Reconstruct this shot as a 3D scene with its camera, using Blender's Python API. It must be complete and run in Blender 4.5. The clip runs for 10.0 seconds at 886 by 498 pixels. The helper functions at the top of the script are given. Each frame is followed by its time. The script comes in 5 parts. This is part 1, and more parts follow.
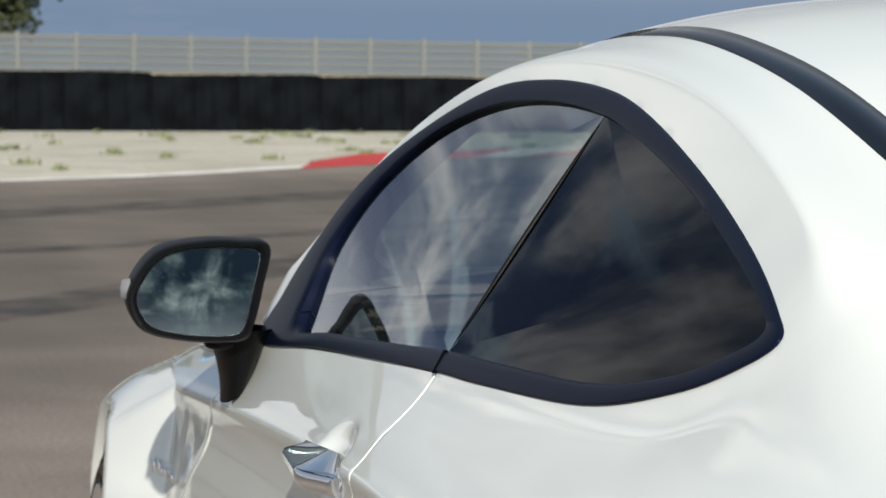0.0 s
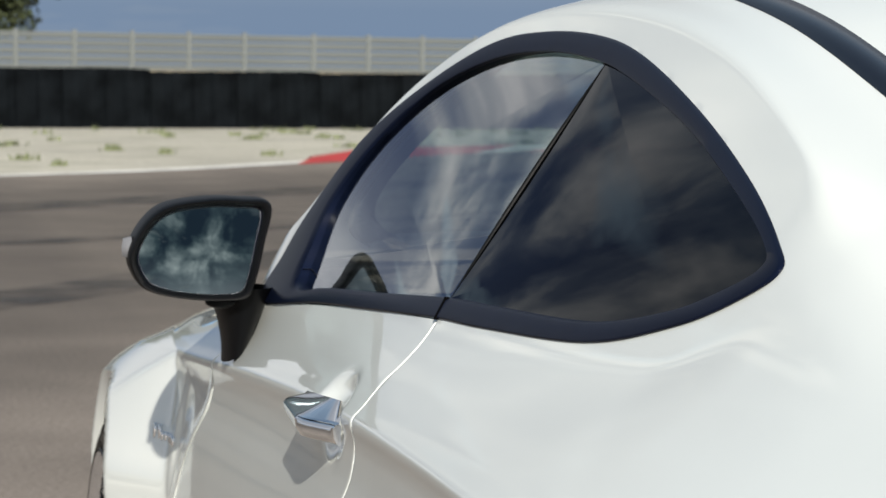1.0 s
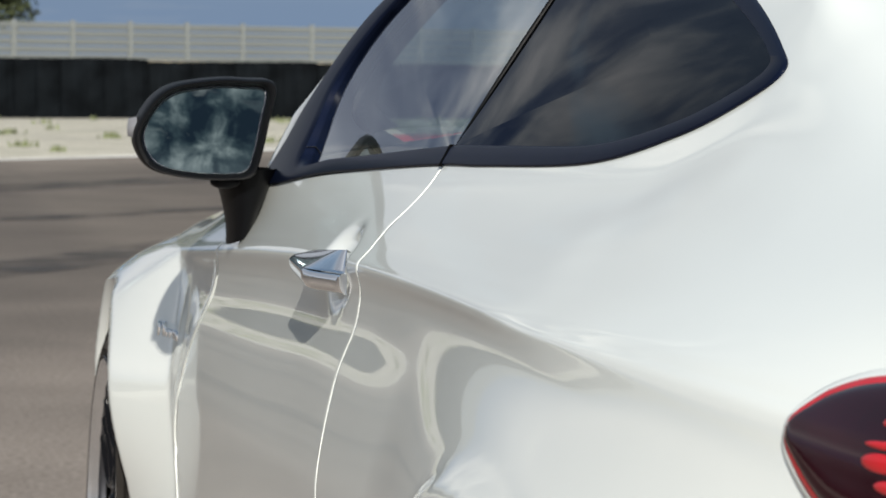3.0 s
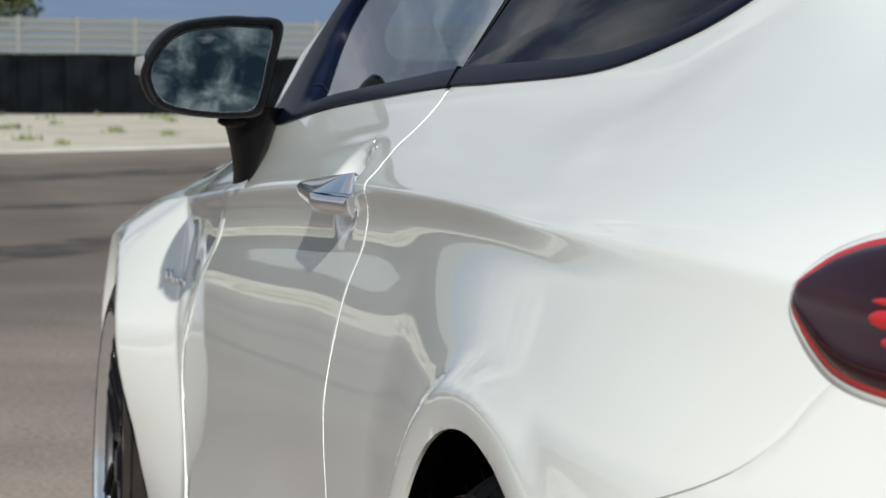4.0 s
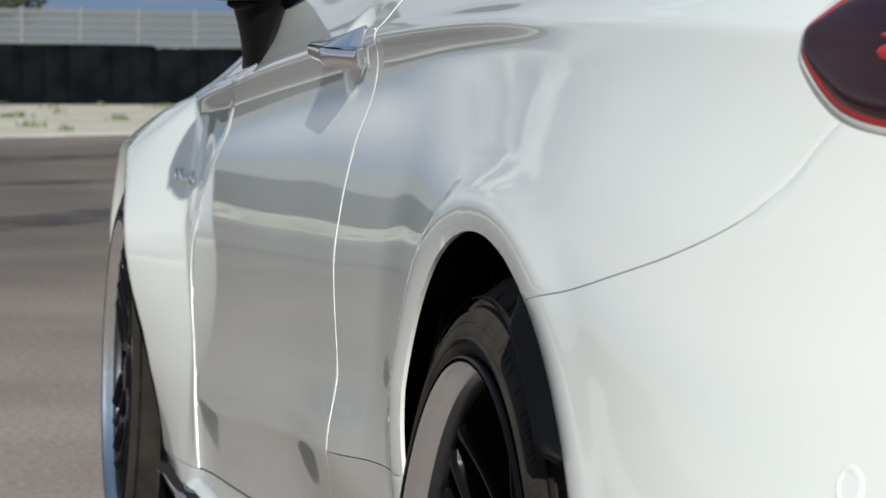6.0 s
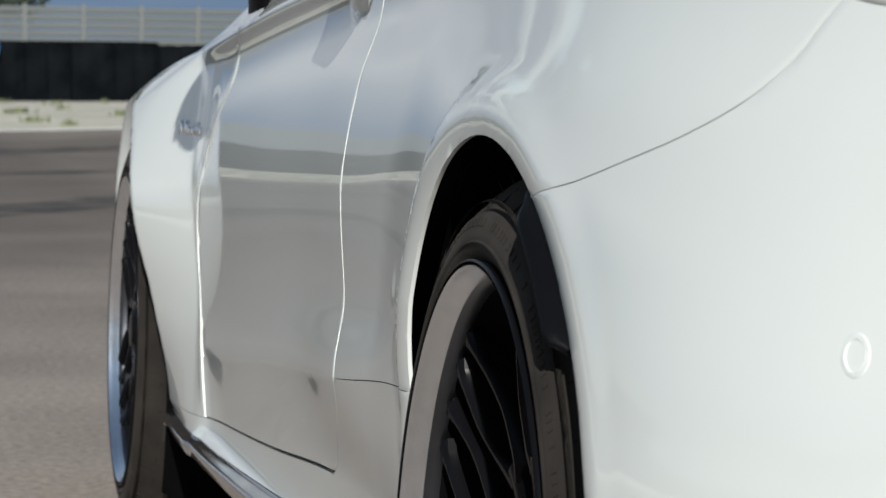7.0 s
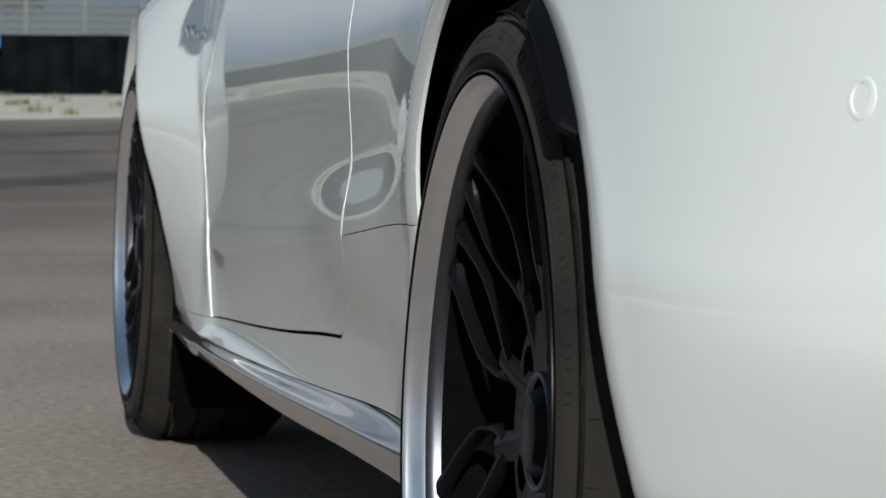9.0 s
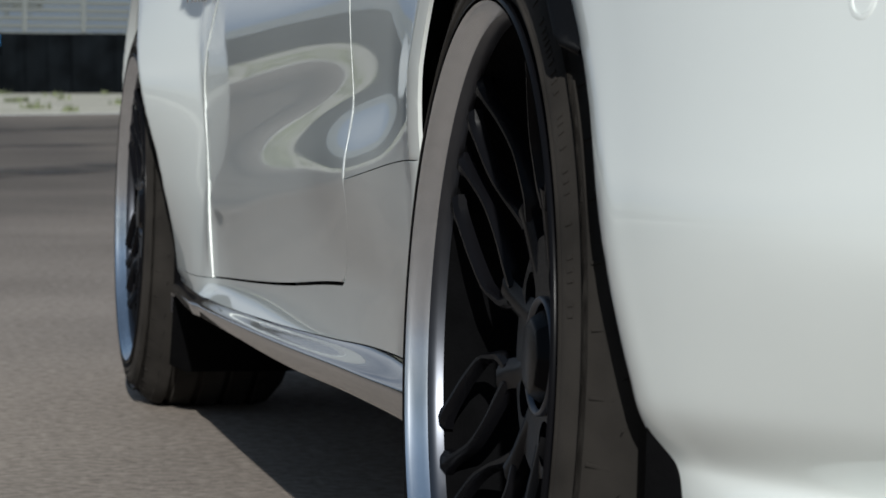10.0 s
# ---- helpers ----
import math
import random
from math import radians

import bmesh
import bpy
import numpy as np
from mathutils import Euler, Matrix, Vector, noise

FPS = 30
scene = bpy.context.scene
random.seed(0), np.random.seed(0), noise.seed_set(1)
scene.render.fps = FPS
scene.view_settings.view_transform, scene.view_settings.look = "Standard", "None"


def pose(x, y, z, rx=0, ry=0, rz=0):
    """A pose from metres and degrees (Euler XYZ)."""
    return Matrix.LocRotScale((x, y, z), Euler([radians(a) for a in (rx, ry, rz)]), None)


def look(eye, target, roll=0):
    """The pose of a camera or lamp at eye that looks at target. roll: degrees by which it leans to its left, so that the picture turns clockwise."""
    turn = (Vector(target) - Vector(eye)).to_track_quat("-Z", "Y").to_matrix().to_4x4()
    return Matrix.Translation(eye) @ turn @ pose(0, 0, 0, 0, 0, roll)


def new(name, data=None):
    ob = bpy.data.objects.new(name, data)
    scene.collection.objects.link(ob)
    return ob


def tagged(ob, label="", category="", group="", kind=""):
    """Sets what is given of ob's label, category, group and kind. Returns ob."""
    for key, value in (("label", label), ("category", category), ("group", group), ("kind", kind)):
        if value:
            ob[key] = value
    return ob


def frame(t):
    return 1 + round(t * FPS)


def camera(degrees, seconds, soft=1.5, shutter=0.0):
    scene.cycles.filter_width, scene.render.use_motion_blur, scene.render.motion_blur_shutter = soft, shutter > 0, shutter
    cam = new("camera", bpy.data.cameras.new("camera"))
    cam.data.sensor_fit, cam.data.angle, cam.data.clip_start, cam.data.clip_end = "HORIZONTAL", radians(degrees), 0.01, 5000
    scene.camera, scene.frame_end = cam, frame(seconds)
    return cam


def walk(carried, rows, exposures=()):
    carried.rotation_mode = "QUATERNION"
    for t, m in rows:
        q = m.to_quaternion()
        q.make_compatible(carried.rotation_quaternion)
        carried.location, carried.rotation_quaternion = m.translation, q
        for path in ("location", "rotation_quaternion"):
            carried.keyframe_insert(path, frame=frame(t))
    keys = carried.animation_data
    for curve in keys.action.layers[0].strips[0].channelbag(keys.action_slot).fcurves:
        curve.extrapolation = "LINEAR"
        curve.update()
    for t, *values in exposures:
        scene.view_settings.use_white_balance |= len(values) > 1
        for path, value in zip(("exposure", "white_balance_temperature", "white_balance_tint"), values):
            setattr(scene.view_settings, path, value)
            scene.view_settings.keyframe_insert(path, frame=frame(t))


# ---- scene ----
import functools

# camera: one long lens on a slider that sinks beside the tail of the car
cam = camera(16.33, 10.0)
cam.data.dof.use_dof = True
cam.data.dof.focus_distance = 2.7
cam.data.dof.aperture_fstop = 26.0
PATH = [
    (0, -1.3296, -2.1199, 1.2200, -11.138, -3.042, 0.656),
    (0.5, -1.3308, -2.1232, 1.2045, -11.151, -3.064, 0.639),
    (1, -1.3335, -2.1303, 1.1710, -11.162, -3.066, 0.623),
    (1.5, -1.3361, -2.1376, 1.1368, -11.188, -3.052, 0.607),
    (2, -1.3391, -2.1456, 1.0995, -11.197, -3.092, 0.591),
    (2.5, -1.3418, -2.1528, 1.0654, -11.216, -3.126, 0.575),
    (4, -1.3504, -2.1762, 0.9556, -11.125, -3.172, 0.527),
    (4.5, -1.3532, -2.1838, 0.9200, -11.104, -3.184, 0.511),
    (5, -1.3560, -2.1914, 0.8840, -11.064, -3.220, 0.495),
    (5.5, -1.3587, -2.1986, 0.8503, -11.066, -3.234, 0.479),
    (6, -1.3615, -2.2062, 0.8147, -11.067, -3.255, 0.463),
    (7.5, -1.3698, -2.2288, 0.7087, -10.981, -3.264, 0.415),
    (8, -1.3726, -2.2364, 0.6728, -10.983, -3.262, 0.399),
    (8.5, -1.3752, -2.2433, 0.6402, -10.994, -3.275, 0.383),
    (9, -1.3779, -2.2507, 0.6054, -10.989, -3.286, 0.367),
    (9.5, -1.3806, -2.2579, 0.5720, -10.991, -3.271, 0.351),
    (10, -1.3824, -2.2627, 0.5491, -11.005, -3.276, 0.335),
]
walk(cam, [(t, pose(x, y, z, 90 + pitch, 0, yaw) @ pose(0, 0, 0, 0, 0, roll)) for t, x, y, z, yaw, pitch, roll in PATH],
     [(0.0, 1.00, 6800, 10), (2.5, 1.00, 6750, 10), (5.0, 0.93, 6550, 10), (6.0, 0.86, 6450, 9.5), (7.5, 0.70, 6350, 9), (10.0, 0.47, 6200, 8)])

# ---- light ----
SUN = Vector((-0.33, -2.3, 1.0)).normalized()
world = bpy.data.worlds.new("sky")
scene.world = world
world.use_nodes = True
wn, wl = world.node_tree.nodes, world.node_tree.links
wn.clear()
w_out = wn.new("ShaderNodeOutputWorld")
w_bg = wn.new("ShaderNodeBackground")
w_sky = wn.new("ShaderNodeTexSky")
w_sky.sky_type = "NISHITA"
w_sky.sun_disc = False
w_sky.sun_elevation = math.asin(SUN.z)
w_sky.air_density, w_sky.dust_density, w_sky.ozone_density = 1.0, 0.3, 1.8
w_sky.altitude = 600.0
w_sky.sun_rotation = math.atan2(SUN.x, SUN.y)
w_tc = wn.new("ShaderNodeTexCoord")


w_sep = wn.new("ShaderNodeSeparateXYZ")
wl.new(w_tc.outputs["Generated"], w_sep.inputs["Vector"])
w_up = wn.new("ShaderNodeMath")
w_up.operation = "MAXIMUM"
w_up.inputs[1].default_value = 0.0
wl.new(w_sep.outputs["Z"], w_up.inputs[0])
w_add = wn.new("ShaderNodeMath")
w_add.inputs[1].default_value = 0.16
wl.new(w_up.outputs[0], w_add.inputs[0])
w_layer = wn.new("ShaderNodeVectorMath")
w_layer.operation = "DIVIDE"
wl.new(w_tc.outputs["Generated"], w_layer.inputs[0])
wl.new(w_add.outputs[0], w_layer.inputs[1])


def sky_noise(scale, detail, rough, shift, twist=0.3):
    """Cloud on a flat layer overhead, so that it closes up towards the horizon."""
    mp = wn.new("ShaderNodeMapping")
    mp.inputs["Scale"].default_value = (1, 1, 0)
    mp.inputs["Location"].default_value = (shift, shift * 0.7, shift * 0.3)
    t = wn.new("ShaderNodeTexNoise")
    t.inputs["Scale"].default_value, t.inputs["Detail"].default_value = scale, detail
    t.inputs["Roughness"].default_value, t.inputs["Distortion"].default_value = rough, twist
    wl.new(w_layer.outputs["Vector"], mp.inputs["Vector"])
    wl.new(mp.outputs["Vector"], t.inputs["Vector"])
    return t.outputs["Fac"]


def sky_math(kind, a, c):
    m = wn.new("ShaderNodeMath")
    m.operation = kind
    for k, q in enumerate((a, c)):
        if isinstance(q, (int, float)):
            m.inputs[k].default_value = q
        else:
            wl.new(q, m.inputs[k])
    return m.outputs[0]


def sky_ramp(fac, stops):
    r = wn.new("ShaderNodeValToRGB")
    el = r.color_ramp.elements
    while len(el) < len(stops):
        el.new(0.5)
    for e, (p, c) in zip(el, stops):
        e.position, e.color = p, (*c, 1)
    wl.new(fac, r.inputs["Fac"])
    return r.outputs["Color"]


def sky_mix(fac, a, c):
    m = wn.new("ShaderNodeMix")
    m.data_type = "RGBA"
    wl.new(fac, m.inputs["Factor"])
    wl.new(a, m.inputs["A"])
    wl.new(c, m.inputs["B"])
    return m.outputs["Result"]


# broken cloud: grey-blue undersides, white where the sun catches the tops, haze low down
w_tall = wn.new("ShaderNodeMapping")
w_tall.inputs["Scale"].default_value = (1, 1, 0.85)
wl.new(w_tc.outputs["Generated"], w_tall.inputs["Vector"])
w_fine = wn.new("ShaderNodeTexNoise")
w_fine.inputs["Scale"].default_value, w_fine.inputs["Detail"].default_value = 12.5, 8
w_fine.inputs["Roughness"].default_value, w_fine.inputs["Distortion"].default_value = 0.56, 0.35
wl.new(w_tall.outputs["Vector"], w_fine.inputs["Vector"])
big, small, fine = sky_noise(0.8, 3, 0.5, 0.4), sky_noise(3.2, 5, 0.5, 3.1), w_fine.outputs["Fac"]
form = sky_math("ADD", sky_math("MULTIPLY", big, 0.45), sky_math("ADD", sky_math("MULTIPLY", small, 0.35), sky_math("MULTIPLY", fine, 0.20)))
cover = sky_ramp(form, [(0.36, (0, 0, 0)), (0.45, (1, 1, 1))])
lit = sky_math("ADD", sky_math("MULTIPLY", small, 0.18), sky_math("MULTIPLY", fine, 0.82))
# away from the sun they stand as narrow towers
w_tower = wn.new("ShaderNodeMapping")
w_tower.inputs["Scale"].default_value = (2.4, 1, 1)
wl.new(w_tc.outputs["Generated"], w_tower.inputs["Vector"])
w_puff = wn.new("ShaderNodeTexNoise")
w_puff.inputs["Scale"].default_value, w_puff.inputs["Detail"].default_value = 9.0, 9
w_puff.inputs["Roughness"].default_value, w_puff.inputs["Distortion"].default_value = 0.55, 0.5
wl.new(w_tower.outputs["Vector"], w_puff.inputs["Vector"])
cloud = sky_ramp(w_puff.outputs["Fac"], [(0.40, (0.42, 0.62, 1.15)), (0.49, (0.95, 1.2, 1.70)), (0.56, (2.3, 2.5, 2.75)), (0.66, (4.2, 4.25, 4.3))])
# both sides of that bank: even tone added to calm the paint's reflections
added_veil = sky_ramp(sky_math("ADD", w_sep.outputs["X"], 0.5), [(0.13, (0.92, 0.92, 0.92)), (0.22, (0, 0, 0)), (0.33, (0, 0, 0)), (0.45, (0.92, 0.92, 0.92))])
w_added_veil = wn.new("ShaderNodeRGB")
w_added_veil.outputs[0].default_value = (1.65, 1.82, 2.1, 1)
cloud = sky_mix(added_veil, cloud, w_added_veil.outputs[0])
cover = sky_math("MAXIMUM", cover, added_veil)
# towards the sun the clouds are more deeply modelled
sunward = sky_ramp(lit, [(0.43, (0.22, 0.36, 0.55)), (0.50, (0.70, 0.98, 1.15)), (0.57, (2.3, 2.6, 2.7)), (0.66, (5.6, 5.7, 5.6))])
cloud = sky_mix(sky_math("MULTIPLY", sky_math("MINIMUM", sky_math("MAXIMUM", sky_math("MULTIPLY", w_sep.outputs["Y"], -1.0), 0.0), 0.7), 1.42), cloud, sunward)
haze = sky_ramp(w_sep.outputs["Z"], [(0.0, (0.92, 0.92, 0.92)), (0.06, (0.86, 0.86, 0.86)), (0.115, (0.22, 0.22, 0.22)), (0.17, (0, 0, 0))])
haze_tone = sky_ramp(w_sep.outputs["Z"], [(0.0, (0.78, 1.20, 1.90)), (0.026, (0.80, 1.22, 1.90)), (0.07, (3.5, 3.65, 3.85)), (0.12, (2.9, 3.1, 3.4))])
# higher up the cloud gives way to clear blue
clear = sky_ramp(w_sep.outputs["Z"], [(0.30, (0, 0, 0)), (0.48, (0.94, 0.94, 0.94))])
w_grey = wn.new("ShaderNodeMix")
w_grey.data_type, w_grey.blend_type = "RGBA", "MULTIPLY"
w_grey.inputs["Factor"].default_value = 1.0
w_grey.inputs["B"].default_value = (0.96, 0.82, 0.65, 1)
wl.new(w_sky.outputs["Color"], w_grey.inputs["A"])
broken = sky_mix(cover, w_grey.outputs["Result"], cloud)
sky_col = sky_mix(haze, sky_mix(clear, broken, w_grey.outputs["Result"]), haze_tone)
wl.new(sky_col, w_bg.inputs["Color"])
w_bg.inputs["Strength"].default_value = 0.104
wl.new(w_bg.outputs["Background"], w_out.inputs["Surface"])

sun = new("sun", bpy.data.lights.new("sun", "SUN"))
sun.data.energy = 3.2
sun.data.angle = radians(0.55)
sun.data.color = (1.0, 0.965, 0.900)
sun.matrix_world = look(SUN * 50, (0, 0, 0))


# ---- materials ----
def material(name, base, rough=0.5, metal=0.0, coat=0.0, coat_rough=0.03, vary=0.0, scale=8.0, bump=0.0, bump_scale=120.0, spec=0.5):
    m = bpy.data.materials.new(name)
    m.use_nodes = True
    n, l = m.node_tree.nodes, m.node_tree.links
    b = n["Principled BSDF"]
    b.inputs["Base Color"].default_value = (*base, 1)
    b.inputs["Roughness"].default_value = rough
    b.inputs["Metallic"].default_value = metal
    b.inputs["Coat Weight"].default_value = coat
    b.inputs["Coat Roughness"].default_value = coat_rough
    b.inputs["Specular IOR Level"].default_value = spec
    tc = n.new("ShaderNodeTexCoord")
    if vary:
        t = n.new("ShaderNodeTexNoise")
        t.inputs["Scale"].default_value = scale
        t.inputs["Detail"].default_value = 6
        r = n.new("ShaderNodeValToRGB")
        r.color_ramp.elements[0].position, r.color_ramp.elements[1].position = 0.3, 0.7
        r.color_ramp.elements[0].color = (*[c * (1 - vary) for c in base], 1)
        r.color_ramp.elements[1].color = (*[min(1, c * (1 + vary)) for c in base], 1)
        l.new(tc.outputs["Object"], t.inputs["Vector"])
        l.new(t.outputs["Fac"], r.inputs["Fac"])
        l.new(r.outputs["Color"], b.inputs["Base Color"])
    if bump:
        t2 = n.new("ShaderNodeTexNoise")
        t2.inputs["Scale"].default_value = bump_scale
        t2.inputs["Detail"].default_value = 4
        bp = n.new("ShaderNodeBump")
        bp.inputs["Strength"].default_value = bump
        bp.inputs["Distance"].default_value = 0.002
        l.new(tc.outputs["Object"], t2.inputs["Vector"])
        l.new(t2.outputs["Fac"], bp.inputs["Height"])
        l.new(bp.outputs["Normal"], b.inputs["Normal"])
    return m


PAINT = material("white_paint", (0.800, 0.838, 0.812), 0.45, 0.0, 1.0, 0.03, vary=0.012, scale=3.0, spec=0.25)
PAINT.node_tree.nodes["Principled BSDF"].inputs["Coat IOR"].default_value = 1.54
# both blacks: the blue sheen of mirrored sky is put into the base colour
BLACK_GLOSS = material("gloss_black", (0.004, 0.0055, 0.012), 0.12, 0.0, 0.0, 0.02, spec=0.22)
TRIM = material("satin_black_trim", (0.0045, 0.0075, 0.020), 0.32, 0.0, 0.0, 0.20, vary=0.1, scale=20, spec=0.035)
BLADE = material("gloss_black_skirt", (0.02, 0.02, 0.024), 0.10, 0.0, 1.0, 0.02)
BLACK_PLASTIC = material("black_plastic", (0.0035, 0.0038, 0.0046), 0.42, vary=0.15, bump=0.12, bump_scale=900, spec=0.08)
LINER = material("arch_liner", (0.003, 0.003, 0.0033), 0.95, vary=0.2, scale=40, bump=0.4, bump_scale=300, spec=0.03)
RUBBER = material("rubber", (0.020, 0.0178, 0.0158), 0.80, vary=0.35, scale=14, bump=0.25, bump_scale=260, spec=0.15)
RUBBER.node_tree.nodes["Principled BSDF"].inputs["Diffuse Roughness"].default_value = 1.0
RIM_LIP = material("machined_alloy", (0.72, 0.75, 0.80), 0.24, 1.0, vary=0.05, scale=60)
RIM_GREY = material("dull_alloy", (0.095, 0.10, 0.115), 0.36, 1.0, vary=0.10, scale=30)
RIM_BLACK = material("satin_black_alloy", (0.0045, 0.0045, 0.0055), 0.27, 0.0, 0.0, 0.25, vary=0.08, scale=30, spec=0.08)
CHROME = material("chrome", (0.80, 0.82, 0.86), 0.07, 1.0)
STEEL = material("brake_steel", (0.20, 0.19, 0.18), 0.45, 1.0, vary=0.25, scale=40)
CABIN = material("black_leather", (0.016, 0.016, 0.017), 0.55, vary=0.2, scale=50, bump=0.3, bump_scale=400)
MIRROR = material("mirror_glass", (0.20, 0.25, 0.265), 0.003, 1.0)
RED_LENS = material("red_lens", (0.018, 0.001, 0.004), 0.08, 0.0, 0.0, 0.02, vary=0.4, scale=14)
RED_LED = material("red_reflector", (0.55, 0.006, 0.014), 0.35, 0.0, 0.2, 0.05)
SMOKED = material("smoked_lens", (0.16, 0.165, 0.18), 0.12, 0.0, 0.3, 0.02)


def glass(name, tint, through_part, straight, power):
    """Tinted car glass: a mirror-like skin over a tinted see-through body. straight: how much it mirrors seen square on."""
    m = bpy.data.materials.new(name)
    m.use_nodes = True
    n, l = m.node_tree.nodes, m.node_tree.links
    n.clear()
    out = n.new("ShaderNodeOutputMaterial")
    tr = n.new("ShaderNodeBsdfTransparent")
    tr.inputs["Color"].default_value = (*[c * through_part for c in tint], 1)
    gl = n.new("ShaderNodeBsdfGlossy")
    gl.inputs["Roughness"].default_value = 0.01
    gl.inputs["Color"].default_value = (0.74, 0.76, 0.80, 1)
    # gloss grows towards grazing angles, alike from both sides
    lw = n.new("ShaderNodeLayerWeight")
    lw.inputs["Blend"].default_value = 0.5
    pw, ml = n.new("ShaderNodeMath"), n.new("ShaderNodeMath")
    pw.operation, ml.operation = "POWER", "MULTIPLY_ADD"
    pw.inputs[1].default_value = power
    ml.inputs[1].default_value, ml.inputs[2].default_value = 1 - straight, straight
    l.new(lw.outputs["Facing"], pw.inputs[0])
    l.new(pw.outputs[0], ml.inputs[0])
    mx = n.new("ShaderNodeMixShader")
    l.new(ml.outputs[0], mx.inputs["Fac"])
    l.new(tr.outputs["BSDF"], mx.inputs[1])
    l.new(gl.outputs["BSDF"], mx.inputs[2])
    l.new(mx.outputs["Shader"], out.inputs["Surface"])
    return m


GLASS = glass("tinted_glass", (0.80, 0.92, 0.88), 0.86, 0.08, 3.1)
GLASS_DARK = glass("privacy_glass", (0.8, 0.85, 1.0), 0.005, 0.020, 6.8)


def ground_material(name, dark, light, fine, coarse, rough, bump, grass=0.0, streaks=False):
    m = bpy.data.materials.new(name)
    m.use_nodes = True
    n, l = m.node_tree.nodes, m.node_tree.links
    b = n["Principled BSDF"]
    b.inputs["Roughness"].default_value = rough
    b.inputs["Specular IOR Level"].default_value = 0.25
    tc = n.new("ShaderNodeTexCoord")
    t1, t2 = n.new("ShaderNodeTexNoise"), n.new("ShaderNodeTexNoise")
    t1.inputs["Scale"].default_value, t2.inputs["Scale"].default_value = fine, coarse
    t1.inputs["Detail"].default_value = t2.inputs["Detail"].default_value = 9
    t1.inputs["Roughness"].default_value = 0.68
    l.new(tc.outputs["Object"], t1.inputs["Vector"])
    l.new(tc.outputs["Object"], t2.inputs["Vector"])
    r1, r2 = n.new("ShaderNodeValToRGB"), n.new("ShaderNodeValToRGB")
    for r in (r1, r2):
        r.color_ramp.elements[0].position, r.color_ramp.elements[1].position = 0.34, 0.68
    r1.color_ramp.elements[0].color, r1.color_ramp.elements[1].color = (*dark, 1), (*light, 1)
    r2.color_ramp.elements[0].color, r2.color_ramp.elements[1].color = (0.82, 0.82, 0.82, 1), (1.12, 1.12, 1.12, 1)
    mx = n.new("ShaderNodeMix")
    mx.data_type, mx.blend_type = "RGBA", "MULTIPLY"
    mx.inputs["Factor"].default_value = 1.0
    l.new(t1.outputs["Fac"], r1.inputs["Fac"])
    l.new(t2.outputs["Fac"], r2.inputs["Fac"])
    l.new(r1.outputs["Color"], mx.inputs["A"])
    l.new(r2.outputs["Color"], mx.inputs["B"])
    last = mx.outputs["Result"]
    if streaks:
        # rubber laid down along the racing line
        mp = n.new("ShaderNodeMapping")
        mp.inputs["Rotation"].default_value = (0, 0, radians(-63))
        mp.inputs["Scale"].default_value = (0.55, 0.012, 1)
        t3 = n.new("ShaderNodeTexNoise")
        t3.inputs["Scale"].default_value, t3.inputs["Detail"].default_value = 1.0, 5
        r3 = n.new("ShaderNodeValToRGB")
        r3.color_ramp.elements[0].position, r3.color_ramp.elements[1].position = 0.36, 0.52
        r3.color_ramp.elements[0].color, r3.color_ramp.elements[1].color = (0.80, 0.80, 0.82, 1), (1, 1, 1, 1)
        m2 = n.new("ShaderNodeMix")
        m2.data_type, m2.blend_type = "RGBA", "MULTIPLY"
        m2.inputs["Factor"].default_value = 1.0
        l.new(tc.outputs["Object"], mp.inputs["Vector"])
        l.new(mp.outputs["Vector"], t3.inputs["Vector"])
        l.new(t3.outputs["Fac"], r3.inputs["Fac"])
        l.new(last, m2.inputs["A"])
        l.new(r3.outputs["Color"], m2.inputs["B"])
        last = m2.outputs["Result"]
        # the racing line is black with rubber, the run-off side is not
        dp, ad, sc = n.new("ShaderNodeVectorMath"), n.new("ShaderNodeMath"), n.new("ShaderNodeMath")
        dp.operation, ad.operation, sc.operation = "DOT_PRODUCT", "MULTIPLY_ADD", "MULTIPLY"
        dp.inputs[1].default_value = (-0.8, 0.6, 0)
        ad.inputs[1].default_value = 2.4
        sc.inputs[1].default_value = 1 / 30
        r5 = n.new("ShaderNodeValToRGB")
        e5 = r5.color_ramp.elements
        while len(e5) < 4:
            e5.new(0.5)
        for e, (p_, c_) in zip(e5, ((0.15, 1.0), (0.30, 0.47), (0.62, 0.43), (0.72, 0.68))):
            e.position, e.color = p_, (c_, c_, c_ * 1.02, 1)
        m5 = n.new("ShaderNodeMix")
        m5.data_type, m5.blend_type = "RGBA", "MULTIPLY"
        m5.inputs["Factor"].default_value = 1.0
        l.new(tc.outputs["Object"], dp.inputs[0])
        l.new(t3.outputs["Fac"], ad.inputs[0])
        l.new(dp.outputs["Value"], ad.inputs[2])
        l.new(ad.outputs[0], sc.inputs[0])
        l.new(sc.outputs[0], r5.inputs["Fac"])
        l.new(last, m5.inputs["A"])
        l.new(r5.outputs["Color"], m5.inputs["B"])
        last = m5.outputs["Result"]
    if grass:
        t4 = n.new("ShaderNodeTexNoise")
        t4.inputs["Scale"].default_value, t4.inputs["Detail"].default_value = 0.5, 8
        r4 = n.new("ShaderNodeValToRGB")
        r4.color_ramp.elements[0].position, r4.color_ramp.elements[1].position = 0.56, 0.70
        r4.color_ramp.elements[0].color, r4.color_ramp.elements[1].color = (0, 0, 0, 1), (grass, grass, grass, 1)
        m3 = n.new("ShaderNodeMix")
        m3.data_type = "RGBA"
        m3.inputs["B"].default_value = (0.24, 0.25, 0.14, 1)
        l.new(tc.outputs["Object"], t4.inputs["Vector"])
